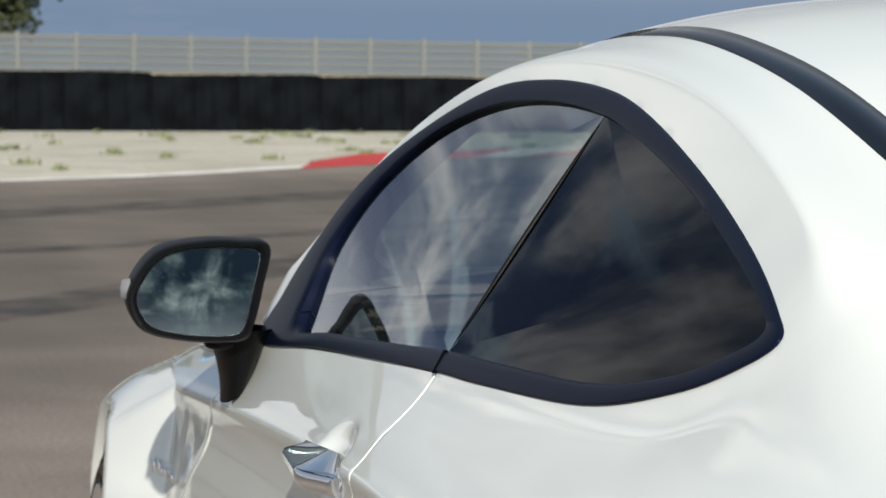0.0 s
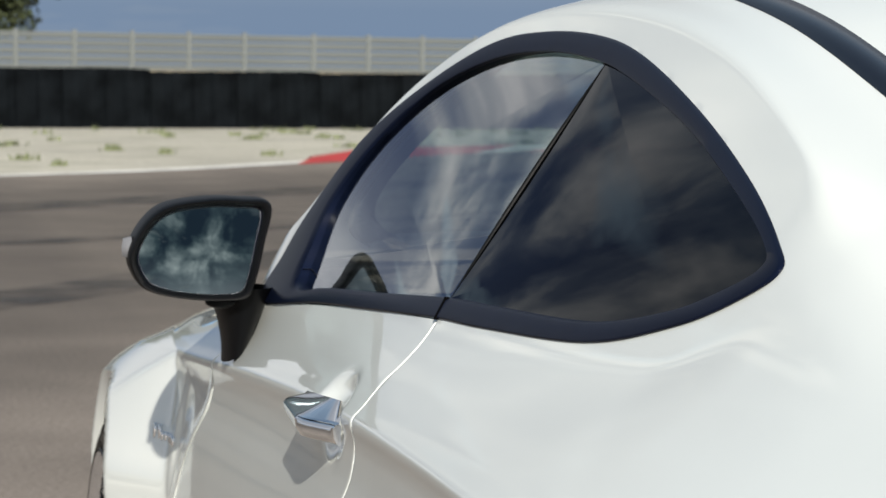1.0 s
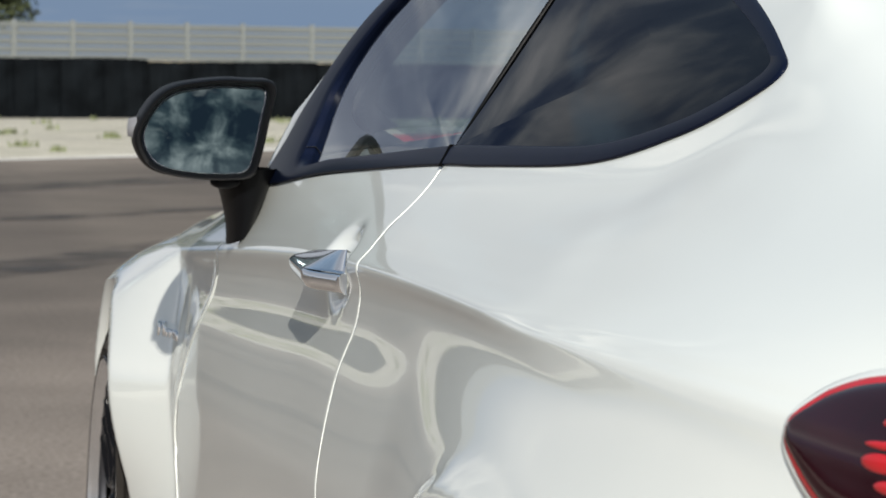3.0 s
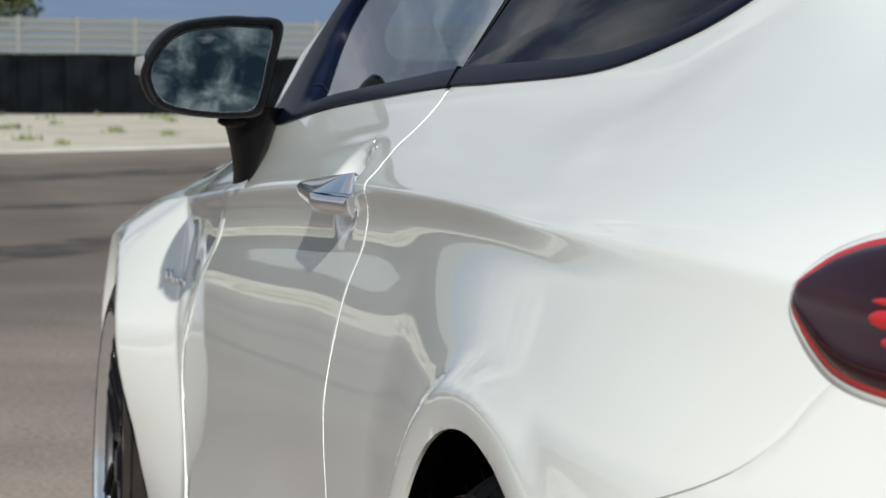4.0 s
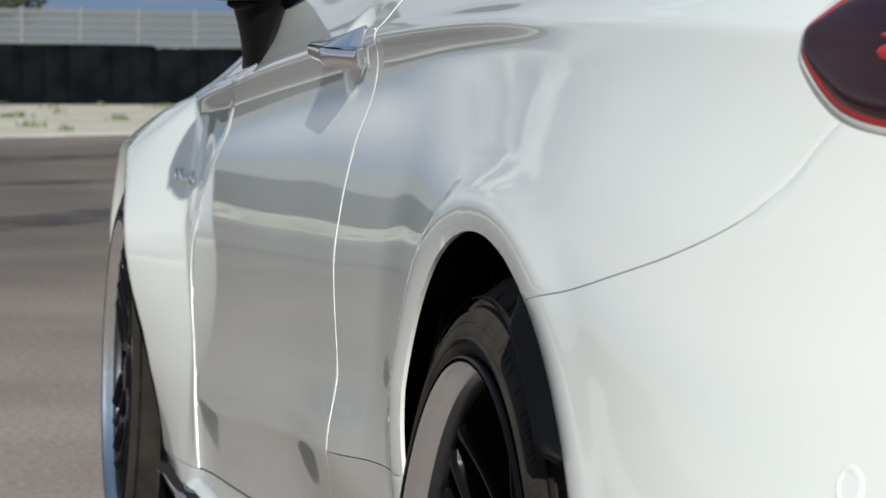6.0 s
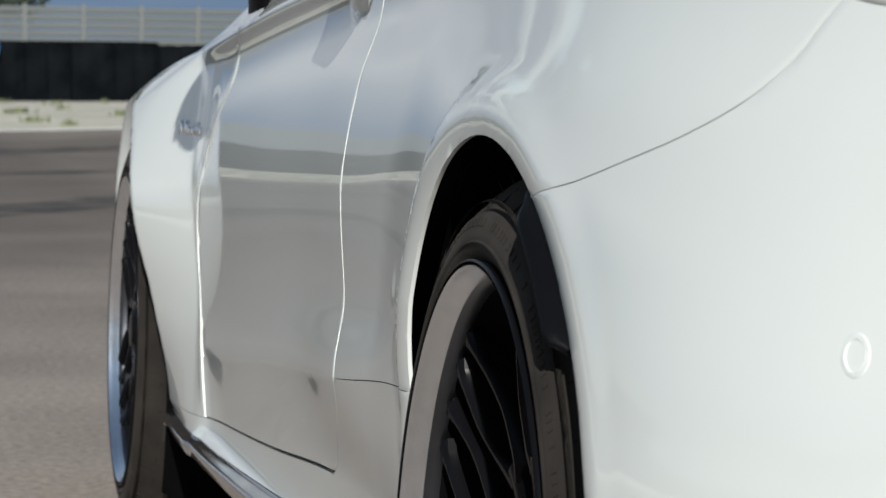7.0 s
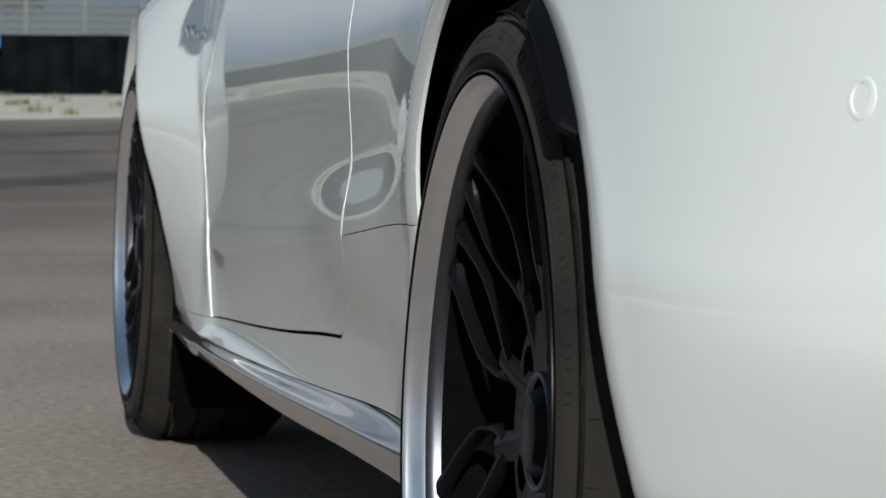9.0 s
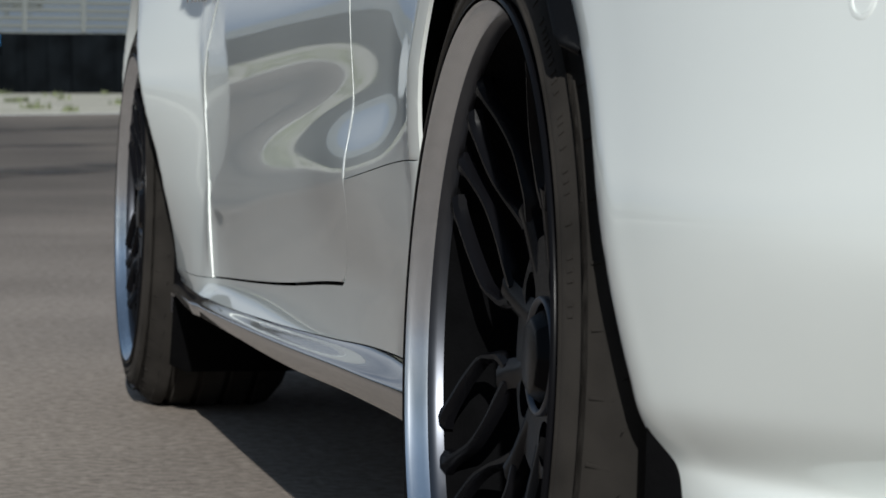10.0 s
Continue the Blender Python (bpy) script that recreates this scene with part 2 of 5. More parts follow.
        l.new(t4.outputs["Fac"], r4.inputs["Fac"])
        l.new(r4.outputs["Color"], m3.inputs["Factor"])
        l.new(last, m3.inputs["A"])
        last = m3.outputs["Result"]
    l.new(last, b.inputs["Base Color"])
    bp = n.new("ShaderNodeBump")
    bp.inputs["Strength"].default_value, bp.inputs["Distance"].default_value = bump, 0.01
    l.new(t1.outputs["Fac"], bp.inputs["Height"])
    l.new(bp.outputs["Normal"], b.inputs["Normal"])
    return m


ASPHALT = ground_material("asphalt", (0.245, 0.207, 0.169), (0.51, 0.434, 0.358), 50.0, 0.8, 0.85, 0.5, streaks=True)
GRAVEL = ground_material("pale_gravel", (0.41, 0.380, 0.305), (0.71, 0.675, 0.575), 14.0, 0.35, 0.95, 0.8, grass=0.6)
SKID = bpy.data.materials.new("rubber_mark")
SKID.use_nodes = True
sk_n, sk_l = SKID.node_tree.nodes, SKID.node_tree.links
sk_b = sk_n["Principled BSDF"]
sk_b.inputs["Base Color"].default_value = (0.055, 0.052, 0.052, 1)
sk_b.inputs["Roughness"].default_value = 0.75
sk_t = sk_n.new("ShaderNodeTexNoise")
sk_t.inputs["Scale"].default_value, sk_t.inputs["Detail"].default_value = 2.2, 9
sk_r = sk_n.new("ShaderNodeMapRange")
sk_r.inputs["From Min"].default_value, sk_r.inputs["From Max"].default_value = 0.35, 0.75
sk_r.inputs["To Min"].default_value, sk_r.inputs["To Max"].default_value = 0.05, 0.75
sk_c = sk_n.new("ShaderNodeTexCoord")
sk_l.new(sk_c.outputs["Object"], sk_t.inputs["Vector"])
sk_l.new(sk_t.outputs["Fac"], sk_r.inputs["Value"])
sk_l.new(sk_r.outputs["Result"], sk_b.inputs["Alpha"])
LINE_PAINT = material("line_paint", (0.80, 0.78, 0.72), 0.8, vary=0.25, scale=1.5)
KERB_RED = material("kerb_red", (0.55, 0.035, 0.03), 0.7, vary=0.2, scale=2.0)
KERB_WHITE = material("kerb_white", (0.72, 0.70, 0.66), 0.7, vary=0.2, scale=2.0)
BELT_RUBBER = material("barrier_rubber", (0.0045, 0.0058, 0.0072), 0.85, vary=0.6, scale=1.2, bump=0.4, bump_scale=6, spec=0.03)
GALV = material("galvanised_steel", (0.165, 0.182, 0.182), 0.6, 0.2, vary=0.15, scale=0.8)
SANDY = material("dry_bank", (0.40, 0.33, 0.22), 0.95, vary=0.25, scale=0.4)
BLUE_BAND = material("blue_marking", (0.03, 0.22, 0.50), 0.6, vary=0.1, scale=2)
LEAF = material("leaf", (0.040, 0.052, 0.020), 0.7, vary=0.4, scale=1.5)
GRASS = material("dry_grass", (0.13, 0.15, 0.075), 0.9, vary=0.4, scale=0.8)
BARK = material("bark", (0.09, 0.07, 0.05), 0.9, vary=0.3, scale=6)


# ---- mesh helpers ----
def mesh_object(name, verts, faces, mat, parent=None, label="", smooth=True):
    me = bpy.data.meshes.new(name)
    me.from_pydata([tuple(map(float, v)) for v in verts], [], faces)
    me.materials.append(mat)
    if smooth:
        me.polygons.foreach_set("use_smooth", [True] * len(me.polygons))
    me.update()
    ob = new(name, me)
    ob.parent = parent
    if label:
        tagged(ob, label)
    return ob


def part(name, bm, mat, parent=None, label="", smooth=True, sharp=None):
    me = bpy.data.meshes.new(name)
    bmesh.ops.recalc_face_normals(bm, faces=bm.faces)
    bm.to_mesh(me)
    bm.free()
    me.materials.append(mat)
    if smooth:
        me.polygons.foreach_set("use_smooth", [True] * len(me.polygons))
    if sharp:
        me.set_sharp_from_angle(angle=radians(sharp))
    ob = new(name, me)
    ob.parent = parent
    if label:
        tagged(ob, label)
    return ob


def grid_faces(nu, nv, wrap=False):
    f = []
    for i in range(nu - 1):
        for j in range(nv if wrap else nv - 1):
            k = (j + 1) % nv
            f.append((i * nv + j, (i + 1) * nv + j, (i + 1) * nv + k, i * nv + k))
    return f


def box(bm, x0, x1, y0, y1, z0, z1, bevel=0.0):
    m = Matrix.LocRotScale(((x0 + x1) / 2, (y0 + y1) / 2, (z0 + z1) / 2), None, (abs(x1 - x0), abs(y1 - y0), abs(z1 - z0)))
    made = bmesh.ops.create_cube(bm, size=1, matrix=m)["verts"]
    if bevel:
        edges = list({e for v in made for e in v.link_edges})
        bmesh.ops.bevel(bm, geom=edges, offset=bevel, segments=2, affect="EDGES", profile=0.5)


def lathe(profile, steps, axis_x=True, full=True):
    """Turns (radius, across) pairs about the x axis. Returns verts and faces."""
    verts = []
    for i in range(steps):
        a = 2 * math.pi * i / steps
        for r, c in profile:
            verts.append((c, r * math.sin(a), r * math.cos(a)))
    n = len(profile)
    faces = []
    for i in range(steps):
        k = (i + 1) % steps
        for j in range(n - 1):
            faces.append((i * n + j, k * n + j, k * n + j + 1, i * n + j + 1))
    return verts, faces


def hermite(xs, ys, q):
    """Monotone cubic through (xs, ys), at q. ys may carry more columns, one for each q."""
    xs, ys, q = np.asarray(xs, float), np.asarray(ys, float), np.asarray(q, float)
    col = ys.ndim == 2
    d = np.diff(ys, axis=0) / (np.diff(xs)[:, None] if col else np.diff(xs))
    a, b = d[:-1], d[1:]
    with np.errstate(divide="ignore", invalid="ignore"):
        mid = np.where(a * b > 0, 2 * a * b / (a + b), 0.0)
    m = np.concatenate([d[:1], mid, d[-1:]])
    k = np.clip(np.searchsorted(xs, q, "right") - 1, 0, len(xs) - 2)
    h = xs[k + 1] - xs[k]
    t = np.clip((q - xs[k]) / h, 0, 1)
    if col:
        c = np.arange(len(q))
        y0, y1, m0, m1 = ys[k, c], ys[k + 1, c], m[k, c], m[k + 1, c]
    else:
        y0, y1, m0, m1 = ys[k], ys[k + 1], m[k], m[k + 1]
    return (2 * t**3 - 3 * t**2 + 1) * y0 + (t**3 - 2 * t**2 + t) * h * m0 + (3 * t**2 - 2 * t**3) * y1 + (t**3 - t**2) * h * m1


def closed_curve(points, n):
    """Catmull-Rom through a closed loop of points, n samples for each span."""
    p = np.array(points, float)
    out = []
    for i in range(len(p)):
        a, b, c, d = p[i - 1], p[i], p[(i + 1) % len(p)], p[(i + 2) % len(p)]
        for s in range(n):
            t = s / n
            out.append(0.5 * (2 * b + (c - a) * t + (2 * a - 5 * b + 4 * c - d) * t * t + (3 * b - a - 3 * c + d) * t**3))
    return np.array(out)


def inside(loop, y, z):
    """Which of the points (y, z) lie inside a closed loop."""
    hit = np.zeros(len(y), bool)
    for i in range(len(loop)):
        (y0, z0), (y1, z1) = loop[i - 1], loop[i]
        if abs(z1 - z0) < 1e-12:
            continue
        cross = ((z0 > z) != (z1 > z)) & (y < (y1 - y0) * (z - z0) / (z1 - z0) + y0)
        hit ^= cross
    return hit


def smooth_step(t):
    t = np.clip(t, 0, 1)
    return t * t * (3 - 2 * t)


# ---- the body's form: section lines that run along the car (y, half width, height) ----
REAR_AXLE, FRONT_AXLE = (0.012, 0.337), (2.83, 0.322)
ARCH_R, ARCH_F = 0.362, 0.372
SEAM_R = [(0.20, 0.985), (0.325, 0.965), (0.335, 0.945), (0.440, 0.790), (0.50, 0.804), (0.56, 0.808), (0.624, 0.806), (0.683, 0.800), (0.738, 0.785), (0.80, 0.742), (0.845, 0.726), (0.878, 0.728), (0.957, 0.756), (0.99, 0.76)]
SEAM_F = [(0.20, 2.10), (0.349, 2.135), (0.504, 2.19), (0.615, 2.12), (0.69, 2.02), (0.74, 1.95), (0.80, 1.90), (0.95, 1.86)]
V_SILL, V_DOOR, V_CREASE, V_SHOULDER, V_BELT, V_RAIL, V_DITCH, V_MID = 3, 4, 5, 9, 11, 13, 14, 16
W = [(-1.03, 0.36), (-0.985, 0.56), (-0.90, 0.675), (-0.75, 0.772), (-0.62, 0.819), (-0.488, 0.849), (-0.35, 0.868), (-0.2, 0.881), (0.0, 0.888), (0.35, 0.884), (0.75, 0.880),
     (1.2, 0.874), (1.7, 0.872), (2.2, 0.868), (2.5, 0.866), (2.84, 0.862), (3.2, 0.835), (3.5, 0.74), (3.68, 0.40)]
LINES = [
    # (offset from W along the car), (height along the car)
    ([(-1.03, -.10), (0.2, -.08), (2.4, -.08), (3.68, -.10)], [(-1.03, .26), (-0.3, .22), (0.3, .205), (2.4, .180), (3.68, .22)]),
    ([(-1.03, -.05), (-0.3, -.05), (0.45, .002), (0.8, .012), (2.1, .022), (2.5, .015), (3.1, -.03), (3.68, -.05)], [(-1.03, .27), (-0.3, .24), (0.45, .236), (0.8, .228), (1.2, .214), (1.7, .207), (2.2, .200), (3.68, .25)]),
    ([(-1.03, -.03), (-0.3, -.035), (0.45, .004), (0.8, .016), (2.1, .026), (2.5, .020), (3.1, -.02), (3.68, -.03)], [(-1.03, .285), (-0.3, .27), (0.45, .258), (0.8, .249), (1.2, .236), (1.7, .224), (2.2, .214), (3.68, .28)]),
    ([(-1.03, -.085), (-0.6, -.07), (-0.45, -.036), (-0.3, -.02), (0.3, -.004), (0.45, -.008), (1.0, -.006), (2.2, .010), (3.1, -.01), (3.68, -.02)], [(-1.03, .30), (-0.3, .30), (0.45, .288), (0.74, .279), (1.0, .264), (1.5, .243), (2.2, .226), (3.68, .31)]),
    ([(-1.03, -.045), (-0.6, -.028), (-0.45, -.010), (-0.3, .003), (0.3, .000), (0.45, -.003), (1.0, -.010), (2.0, -.008), (2.3, .012), (3.1, 0), (3.68, -.01)], [(-1.03, .36), (-0.3, .345), (0.35, .345), (0.98, .322), (1.44, .290), (2.0, .260), (2.3, .248), (3.68, .36)]),
    ([(-1.03, .008), (-0.3, .010), (0.0, .006), (0.35, .006), (0.78, .012), (1.2, .000), (2.1, -.002), (2.4, .006), (3.68, 0)], [(-1.03, .46), (-0.3, .46), (0.35, .474), (0.78, .442), (1.4, .400), (2.1, .352), (2.5, .36), (3.68, .45)]),
    ([(-1.03, .005), (-0.3, .006), (0.0, .003), (0.35, .002), (0.78, -.001), (1.2, -.004), (2.1, -.005), (2.4, 0), (3.68, 0)], [(-1.03, .53), (-0.3, .535), (0.35, .55), (0.78, .525), (1.4, .485), (2.1, .445), (2.5, .44), (3.68, .52)]),
    ([(-1.03, -.005), (-0.3, -.003), (0.1, 0.001), (0.35, .002), (0.78, .0030), (1.4, .0018), (2.1, .0010), (2.5, .001), (3.68, -.02)], [(-1.03, .62), (-0.3, .65), (0.1, .67), (0.35, .655), (0.78, .628), (1.4, .607), (2.1, .585), (2.5, .57), (3.68, .56)]),
    ([(-1.03, -.012), (-0.62, -.022), (-0.3, -.023), (-0.15, -.0225), (0.1, -.0230), (0.35, -.0250), (0.78, -.0275), (2.1, -.0275), (2.5, -.024), (3.68, -.05)], [(-1.03, .78), (-0.6, .80), (-0.3, .818), (0.1, .834), (0.35, .831), (0.78, .822), (1.4, .797), (2.1, .762), (2.5, .744), (2.84, .725), (3.68, .63)]),
    ([(-1.03, -.016), (-0.62, -.028), (-0.3, -.027), (-0.15, -.0235), (0.1, -.0205), (0.35, -.0215), (0.78, -.0240), (1.7, -.0240), (2.1, -.0245), (2.5, -.028), (3.68, -.08)], [(-1.03, .81), (-0.6, .842), (-0.3, .850), (0.25, .855), (0.70, .850), (1.44, .823), (2.1, .786), (2.5, .765), (2.84, .75), (3.68, .645)]),
    ([(-1.03, -.03), (-0.62, -.046), (-0.3, -.050), (0.1, -.048), (0.35, -.045), (0.78, -.040), (1.7, -.038), (2.1, -.039), (2.5, -.047), (3.68, -.12)], [(-1.03, .83), (-0.6, .868), (-0.3, .876), (0.25, .876), (0.70, .873), (1.44, .846), (2.1, .806), (2.5, .785), (2.84, .77), (3.68, .655)]),
]
UPPER = [
    # (half width along the car), (height along the car)
    ([(-1.03, .30), (-.985, .48), (-.9, .60), (-.75, .69), (-.55, .725), (-.3, .725), (0, .705), (.35, .738), (.75, .7755), (1.2, .785), (1.7, .797), (2.2, .79), (2.84, .76), (3.2, .71), (3.5, .60), (3.68, .26)],
     [(-1.03, .875), (-.9, .905), (-.75, .918), (-.55, .928), (-.3, .945), (0, .975), (.35, .953), (.75, .946), (1.2, .926), (1.7, .892), (2.2, .842), (2.5, .815), (2.84, .795), (3.2, .755), (3.68, .665)]),
    ([(-1.03, .27), (-.9, .54), (-.75, .64), (-.55, .672), (-.3, .672), (0, .655), (.35, .668), (.75, .678), (1.2, .692), (1.5, .716), (1.72, .772), (2.2, .73), (2.84, .69), (3.2, .63), (3.68, .2)],
     [(-1.03, .89), (-.9, .925), (-.75, .94), (-.55, .957), (-.3, .985), (0, 1.04), (.35, 1.05), (.75, 1.08), (1.2, 1.085), (1.5, 1.06), (1.72, .95), (2.2, .882), (2.84, .82), (3.2, .775), (3.68, .67)]),
    ([(-1.03, .24), (-.9, .47), (-.75, .56), (-.55, .60), (-.3, .61), (0, .592), (.18, .592), (.42, .585), (.75, .570), (1.03, .578), (1.22, .600), (1.41, .640), (1.58, .690), (1.72, .745), (2.2, .66), (2.84, .6), (3.2, .53), (3.68, .16)],
     [(-1.03, .90), (-.9, .935), (-.75, .952), (-.55, .972), (-.3, 1.015), (0, 1.085), (.18, 1.135), (.42, 1.188), (.75, 1.232), (1.03, 1.245), (1.22, 1.235), (1.41, 1.188), (1.58, 1.108), (1.72, .985), (2.2, .91), (2.84, .84), (3.2, .79), (3.68, .675)]),
    ([(-1.03, .20), (-.9, .40), (-.75, .47), (-.55, .50), (-.3, .505), (0, .50), (.42, .50), (.75, .505), (1.03, .515), (1.22, .535), (1.41, .575), (1.58, .635), (1.72, .70), (2.2, .52), (2.84, .47), (3.2, .4), (3.68, .12)],
     [(-1.03, .905), (-.9, .942), (-.75, .96), (-.55, .982), (-.3, 1.03), (0, 1.105), (.25, 1.172), (.46, 1.224), (.63, 1.252), (.84, 1.274), (1.02, 1.276), (1.22, 1.258), (1.41, 1.21), (1.58, 1.13), (1.72, 1.02), (2.2, .925), (2.84, .852), (3.2, .80), (3.68, .68)]),
    ([(-1.03, .10), (-.9, .22), (-.55, .28), (.5, .29), (1.3, .34), (1.72, .40), (2.2, .28), (3.2, .22), (3.68, .06)],
     [(-1.03, .91), (-.9, .952), (-.75, .968), (-.55, .995), (-.3, 1.06), (0, 1.15), (.25, 1.222), (.5, 1.275), (.84, 1.313), (1.02, 1.315), (1.22, 1.30), (1.41, 1.255), (1.58, 1.19), (1.72, 1.12), (2.2, .94), (2.84, .862), (3.2, .81), (3.68, .685)]),
    ([(-1.03, 0), (3.68, 0)],
     [(-1.03, .912), (-.9, .955), (-.75, .972), (-.55, 1.0), (-.3, 1.07), (0, 1.165), (.25, 1.24), (.5, 1.292), (.84, 1.328), (1.02, 1.33), (1.22, 1.315), (1.41, 1.27), (1.58, 1.205), (1.72, 1.135), (2.2, .945), (2.84, .866), (3.2, .815), (3.68, .688)]),
]


LINE_Y = np.arange(-1.4, 4.05, 0.005)
LINE_CACHE = {}


def along(table, y):
    """A line along the car, faired so that reflections run over it without a kink."""
    key = tuple(table)
    if key not in LINE_CACHE:
        t = np.array(table)
        q = hermite(t[:, 0], t[:, 1], np.clip(LINE_Y, t[0, 0], t[-1, 0]))
        s = np.arange(-50, 51) * 0.005
        k = np.exp(-0.5 * (s / 0.07) ** 2)
        f = np.convolve(np.pad(q, 50, mode="edge"), k / k.sum(), mode="valid")
        # keep the ends, where the plan turns sharply
        e = smooth_step((LINE_Y + 0.80) / 0.2) * smooth_step((3.3 - LINE_Y) / 0.2)
        LINE_CACHE[key] = q + (f - q) * e
    return np.interp(y, LINE_Y, LINE_CACHE[key])


def arch_extra(y, z, cy):
    """The rear wheel's opening widens downwards behind the wheel."""
    return np.where((y < 0) & (cy < 1.0), 0.026 * np.clip((0.60 - z) / 0.25, 0, 1) ** 1.3, 0.0)


def soft_min(a, b, k):
    """The lesser of two, with the corner between them rounded."""
    h = np.clip(0.5 + 0.5 * (b - a) / k, 0, 1)
    return b * (1 - h) + a * h - k * h * (1 - h)


def flare(y, z):
    """How far the wings swell out round the wheels."""
    r = np.hypot(y - REAR_AXLE[0], z - REAR_AXLE[1])
    s = smooth_step(1 - (r - ARCH_R) / (0.25 + 0.22 * smooth_step((0.15 - y) / 0.5)))
    top = smooth_step((0.86 - z) / 0.15)
    turn = np.degrees(np.arctan2(z - REAR_AXLE[1], y - REAR_AXLE[0]))
    back = 0.85 * smooth_step((np.where(turn < -90, turn + 360, turn) - 62) / 80)
    lip = smooth_step((ARCH_R + 0.052 + 0.02 * back - r) / (0.020 + 0.05 * back))
    front = 1 - 0.75 * smooth_step((y - 0.15) / 0.15) * smooth_step((0.56 - z) / 0.12)
    low = smooth_step((0.62 - z) / 0.22)
    out = ((0.013 + (0.015 + 0.010 * low) * back) * s + 0.010 * (1 - back) * lip * smooth_step((z - 0.27) / 0.10)) * top * front
    # the rim of the opening rolls in
    roll = np.clip((ARCH_R + arch_extra(y, z, 0.0) + 0.034 - r) / 0.034, 0, 1.2)
    out = out - 0.0045 * roll**2 * smooth_step((z - 0.28) / 0.08)
    # front wing: a flat flank that rises to a crisp crest over the wheel
    r = np.hypot(y - FRONT_AXLE[0], z - FRONT_AXLE[1])
    rise = soft_min(1 - (r - 0.398) / 0.235, (0.775 - z) / 0.085, 0.12)
    crest = soft_min(np.clip(rise, 0, 2), 1 - (0.398 - r) / 0.11, 0.05)
    out = out + 0.070 * np.clip(crest, 0, 1.1) * smooth_step((z - 0.20) / 0.36)
    # its rear edge is a rounded ridge beside the door
    e = y - np.interp(z, [q[0] for q in SEAM_F], [q[1] for q in SEAM_F]) - 0.012
    out = out + 0.0022 * np.exp(-((e / 0.013) ** 2)) * smooth_step((z - 0.24) / 0.06) * smooth_step((0.80 - z) / 0.06) * (e > -0.0125)
    # hollow of the wing vent, with a sharp front
    e = np.hypot((y - 2.21) / np.where(y > 2.21, 0.035, 0.16), (z - 0.66) / 0.11)
    return out - 0.006 * smooth_step((1 - e) / 0.9)


def house_x(y, z):
    """Half width of the cabin's sides."""
    d = np.asarray(y) - .75
    f, r = 0.5 * (np.sqrt(d * d + 0.08) + d), 0.5 * (np.sqrt(d * d + 0.08) - d)
    return .7675 + .01 * f - (z - .96) * (.72 - .25 * f) - .067 * r


FAIR = [(dy, dv, math.exp(-(dy / 0.13) ** 2 - (dv / 0.5) ** 2)) for dy in (-0.18, -0.09, 0.0, 0.09, 0.18) for dv in (-0.5, 0.0, 0.5)]


def skin(y, v):
    """The body's skin before its upper rear is faired."""
    xs, zs = [], []
    w = along(W, y)
    for off, height in LINES:
        xs.append(w + along(off, y))
        zs.append(along(height, y))
    for half, height in UPPER:
        xs.append(along(half, y))
        zs.append(along(height, y))
    k = np.arange(len(xs))
    x, z = hermite(k, np.array(xs), v), hermite(k, np.array(zs), v)
    side = v < V_BELT
    x = x + np.where(side, flare(y, z), 0)
    k = smooth_step((v - 10.3) / 0.80) * (1 - smooth_step((v - 13.0) / 0.7)) * smooth_step((y + 0.25) / 0.27) * (1 - smooth_step((y - 1.74) / 0.2))
    x = x + k * (house_x(y, z) - x)
    e = np.hypot((y - 0.885) / 0.095, (z - 0.842) / 0.050)
    x = x - np.where(side, 0.017 * smooth_step((1 - e) / 0.75), 0)
    hollow = np.exp(-(((z - zs[8] + 0.032) / 0.030) ** 2)) * smooth_step((y - 0.30) / 0.35) * smooth_step((2.25 - y) / 0.2)
    x = x - np.where(side, 0.0036 * hollow, 0)
    # the ledge under the rear side window is nearly straight in section
    x = x + 0.0085 * np.exp(-(((z - 0.921) / 0.024) ** 2)) * smooth_step((v - 9.3) / 0.8) * (1 - smooth_step((v - 10.85) / 0.6)) * smooth_step((y + 0.22) / 0.28) * (1 - smooth_step((y - 0.30) / 0.45))
    below = np.maximum(0, zs[V_CREASE] - z)
    x = x - np.where(v < 7, 0.005 * (1 - np.exp(-below / 0.022)) * smooth_step((y - 0.36) / 0.50) * smooth_step((2.16 - y) / 0.08), 0)
    return x, z


def surf(y, v):
    """Points of the body's skin (its right half): y along the car, v across the section lines."""
    y, v = np.atleast_1d(np.asarray(y, float)), np.atleast_1d(np.asarray(v, float))
    x, z = skin(y, v)
    # the rear pillar and haunch run into each other without an edge
    m = smooth_step((v - 8.6) / 0.7) * smooth_step((13.9 - v) / 0.25) * smooth_step((0.16 - y) / 0.22) * smooth_step((y + 0.93) / 0.15)
    k = m > 0
    if k.any():
        xs, zs, n = np.zeros(k.sum()), np.zeros(k.sum()), 0.0
        for dy, dv, w in FAIR:
            a, b = skin(y[k] + dy * m[k], np.clip(v[k] + dv * m[k], 0, 13.95))
            xs, zs, n = xs + w * a, zs + w * b, n + w
        x[k], z[k] = xs / n, zs / n
    return x, z


@functools.lru_cache(maxsize=None)
def side_row(y):
    v = np.linspace(2, V_BELT + 1, 140)
    return surf(np.full_like(v, y), v)


def side_x(y, z):
    """Half width of the lower body at a height."""
    x, zz = side_row(y)
    return float(np.interp(z, zz, x))


def v_at(y, z):
    v = np.linspace(0, V_MID, 240)
    zz = np.maximum.accumulate(surf(np.full_like(v, y), v)[1])
    return float(np.interp(z, zz, v))



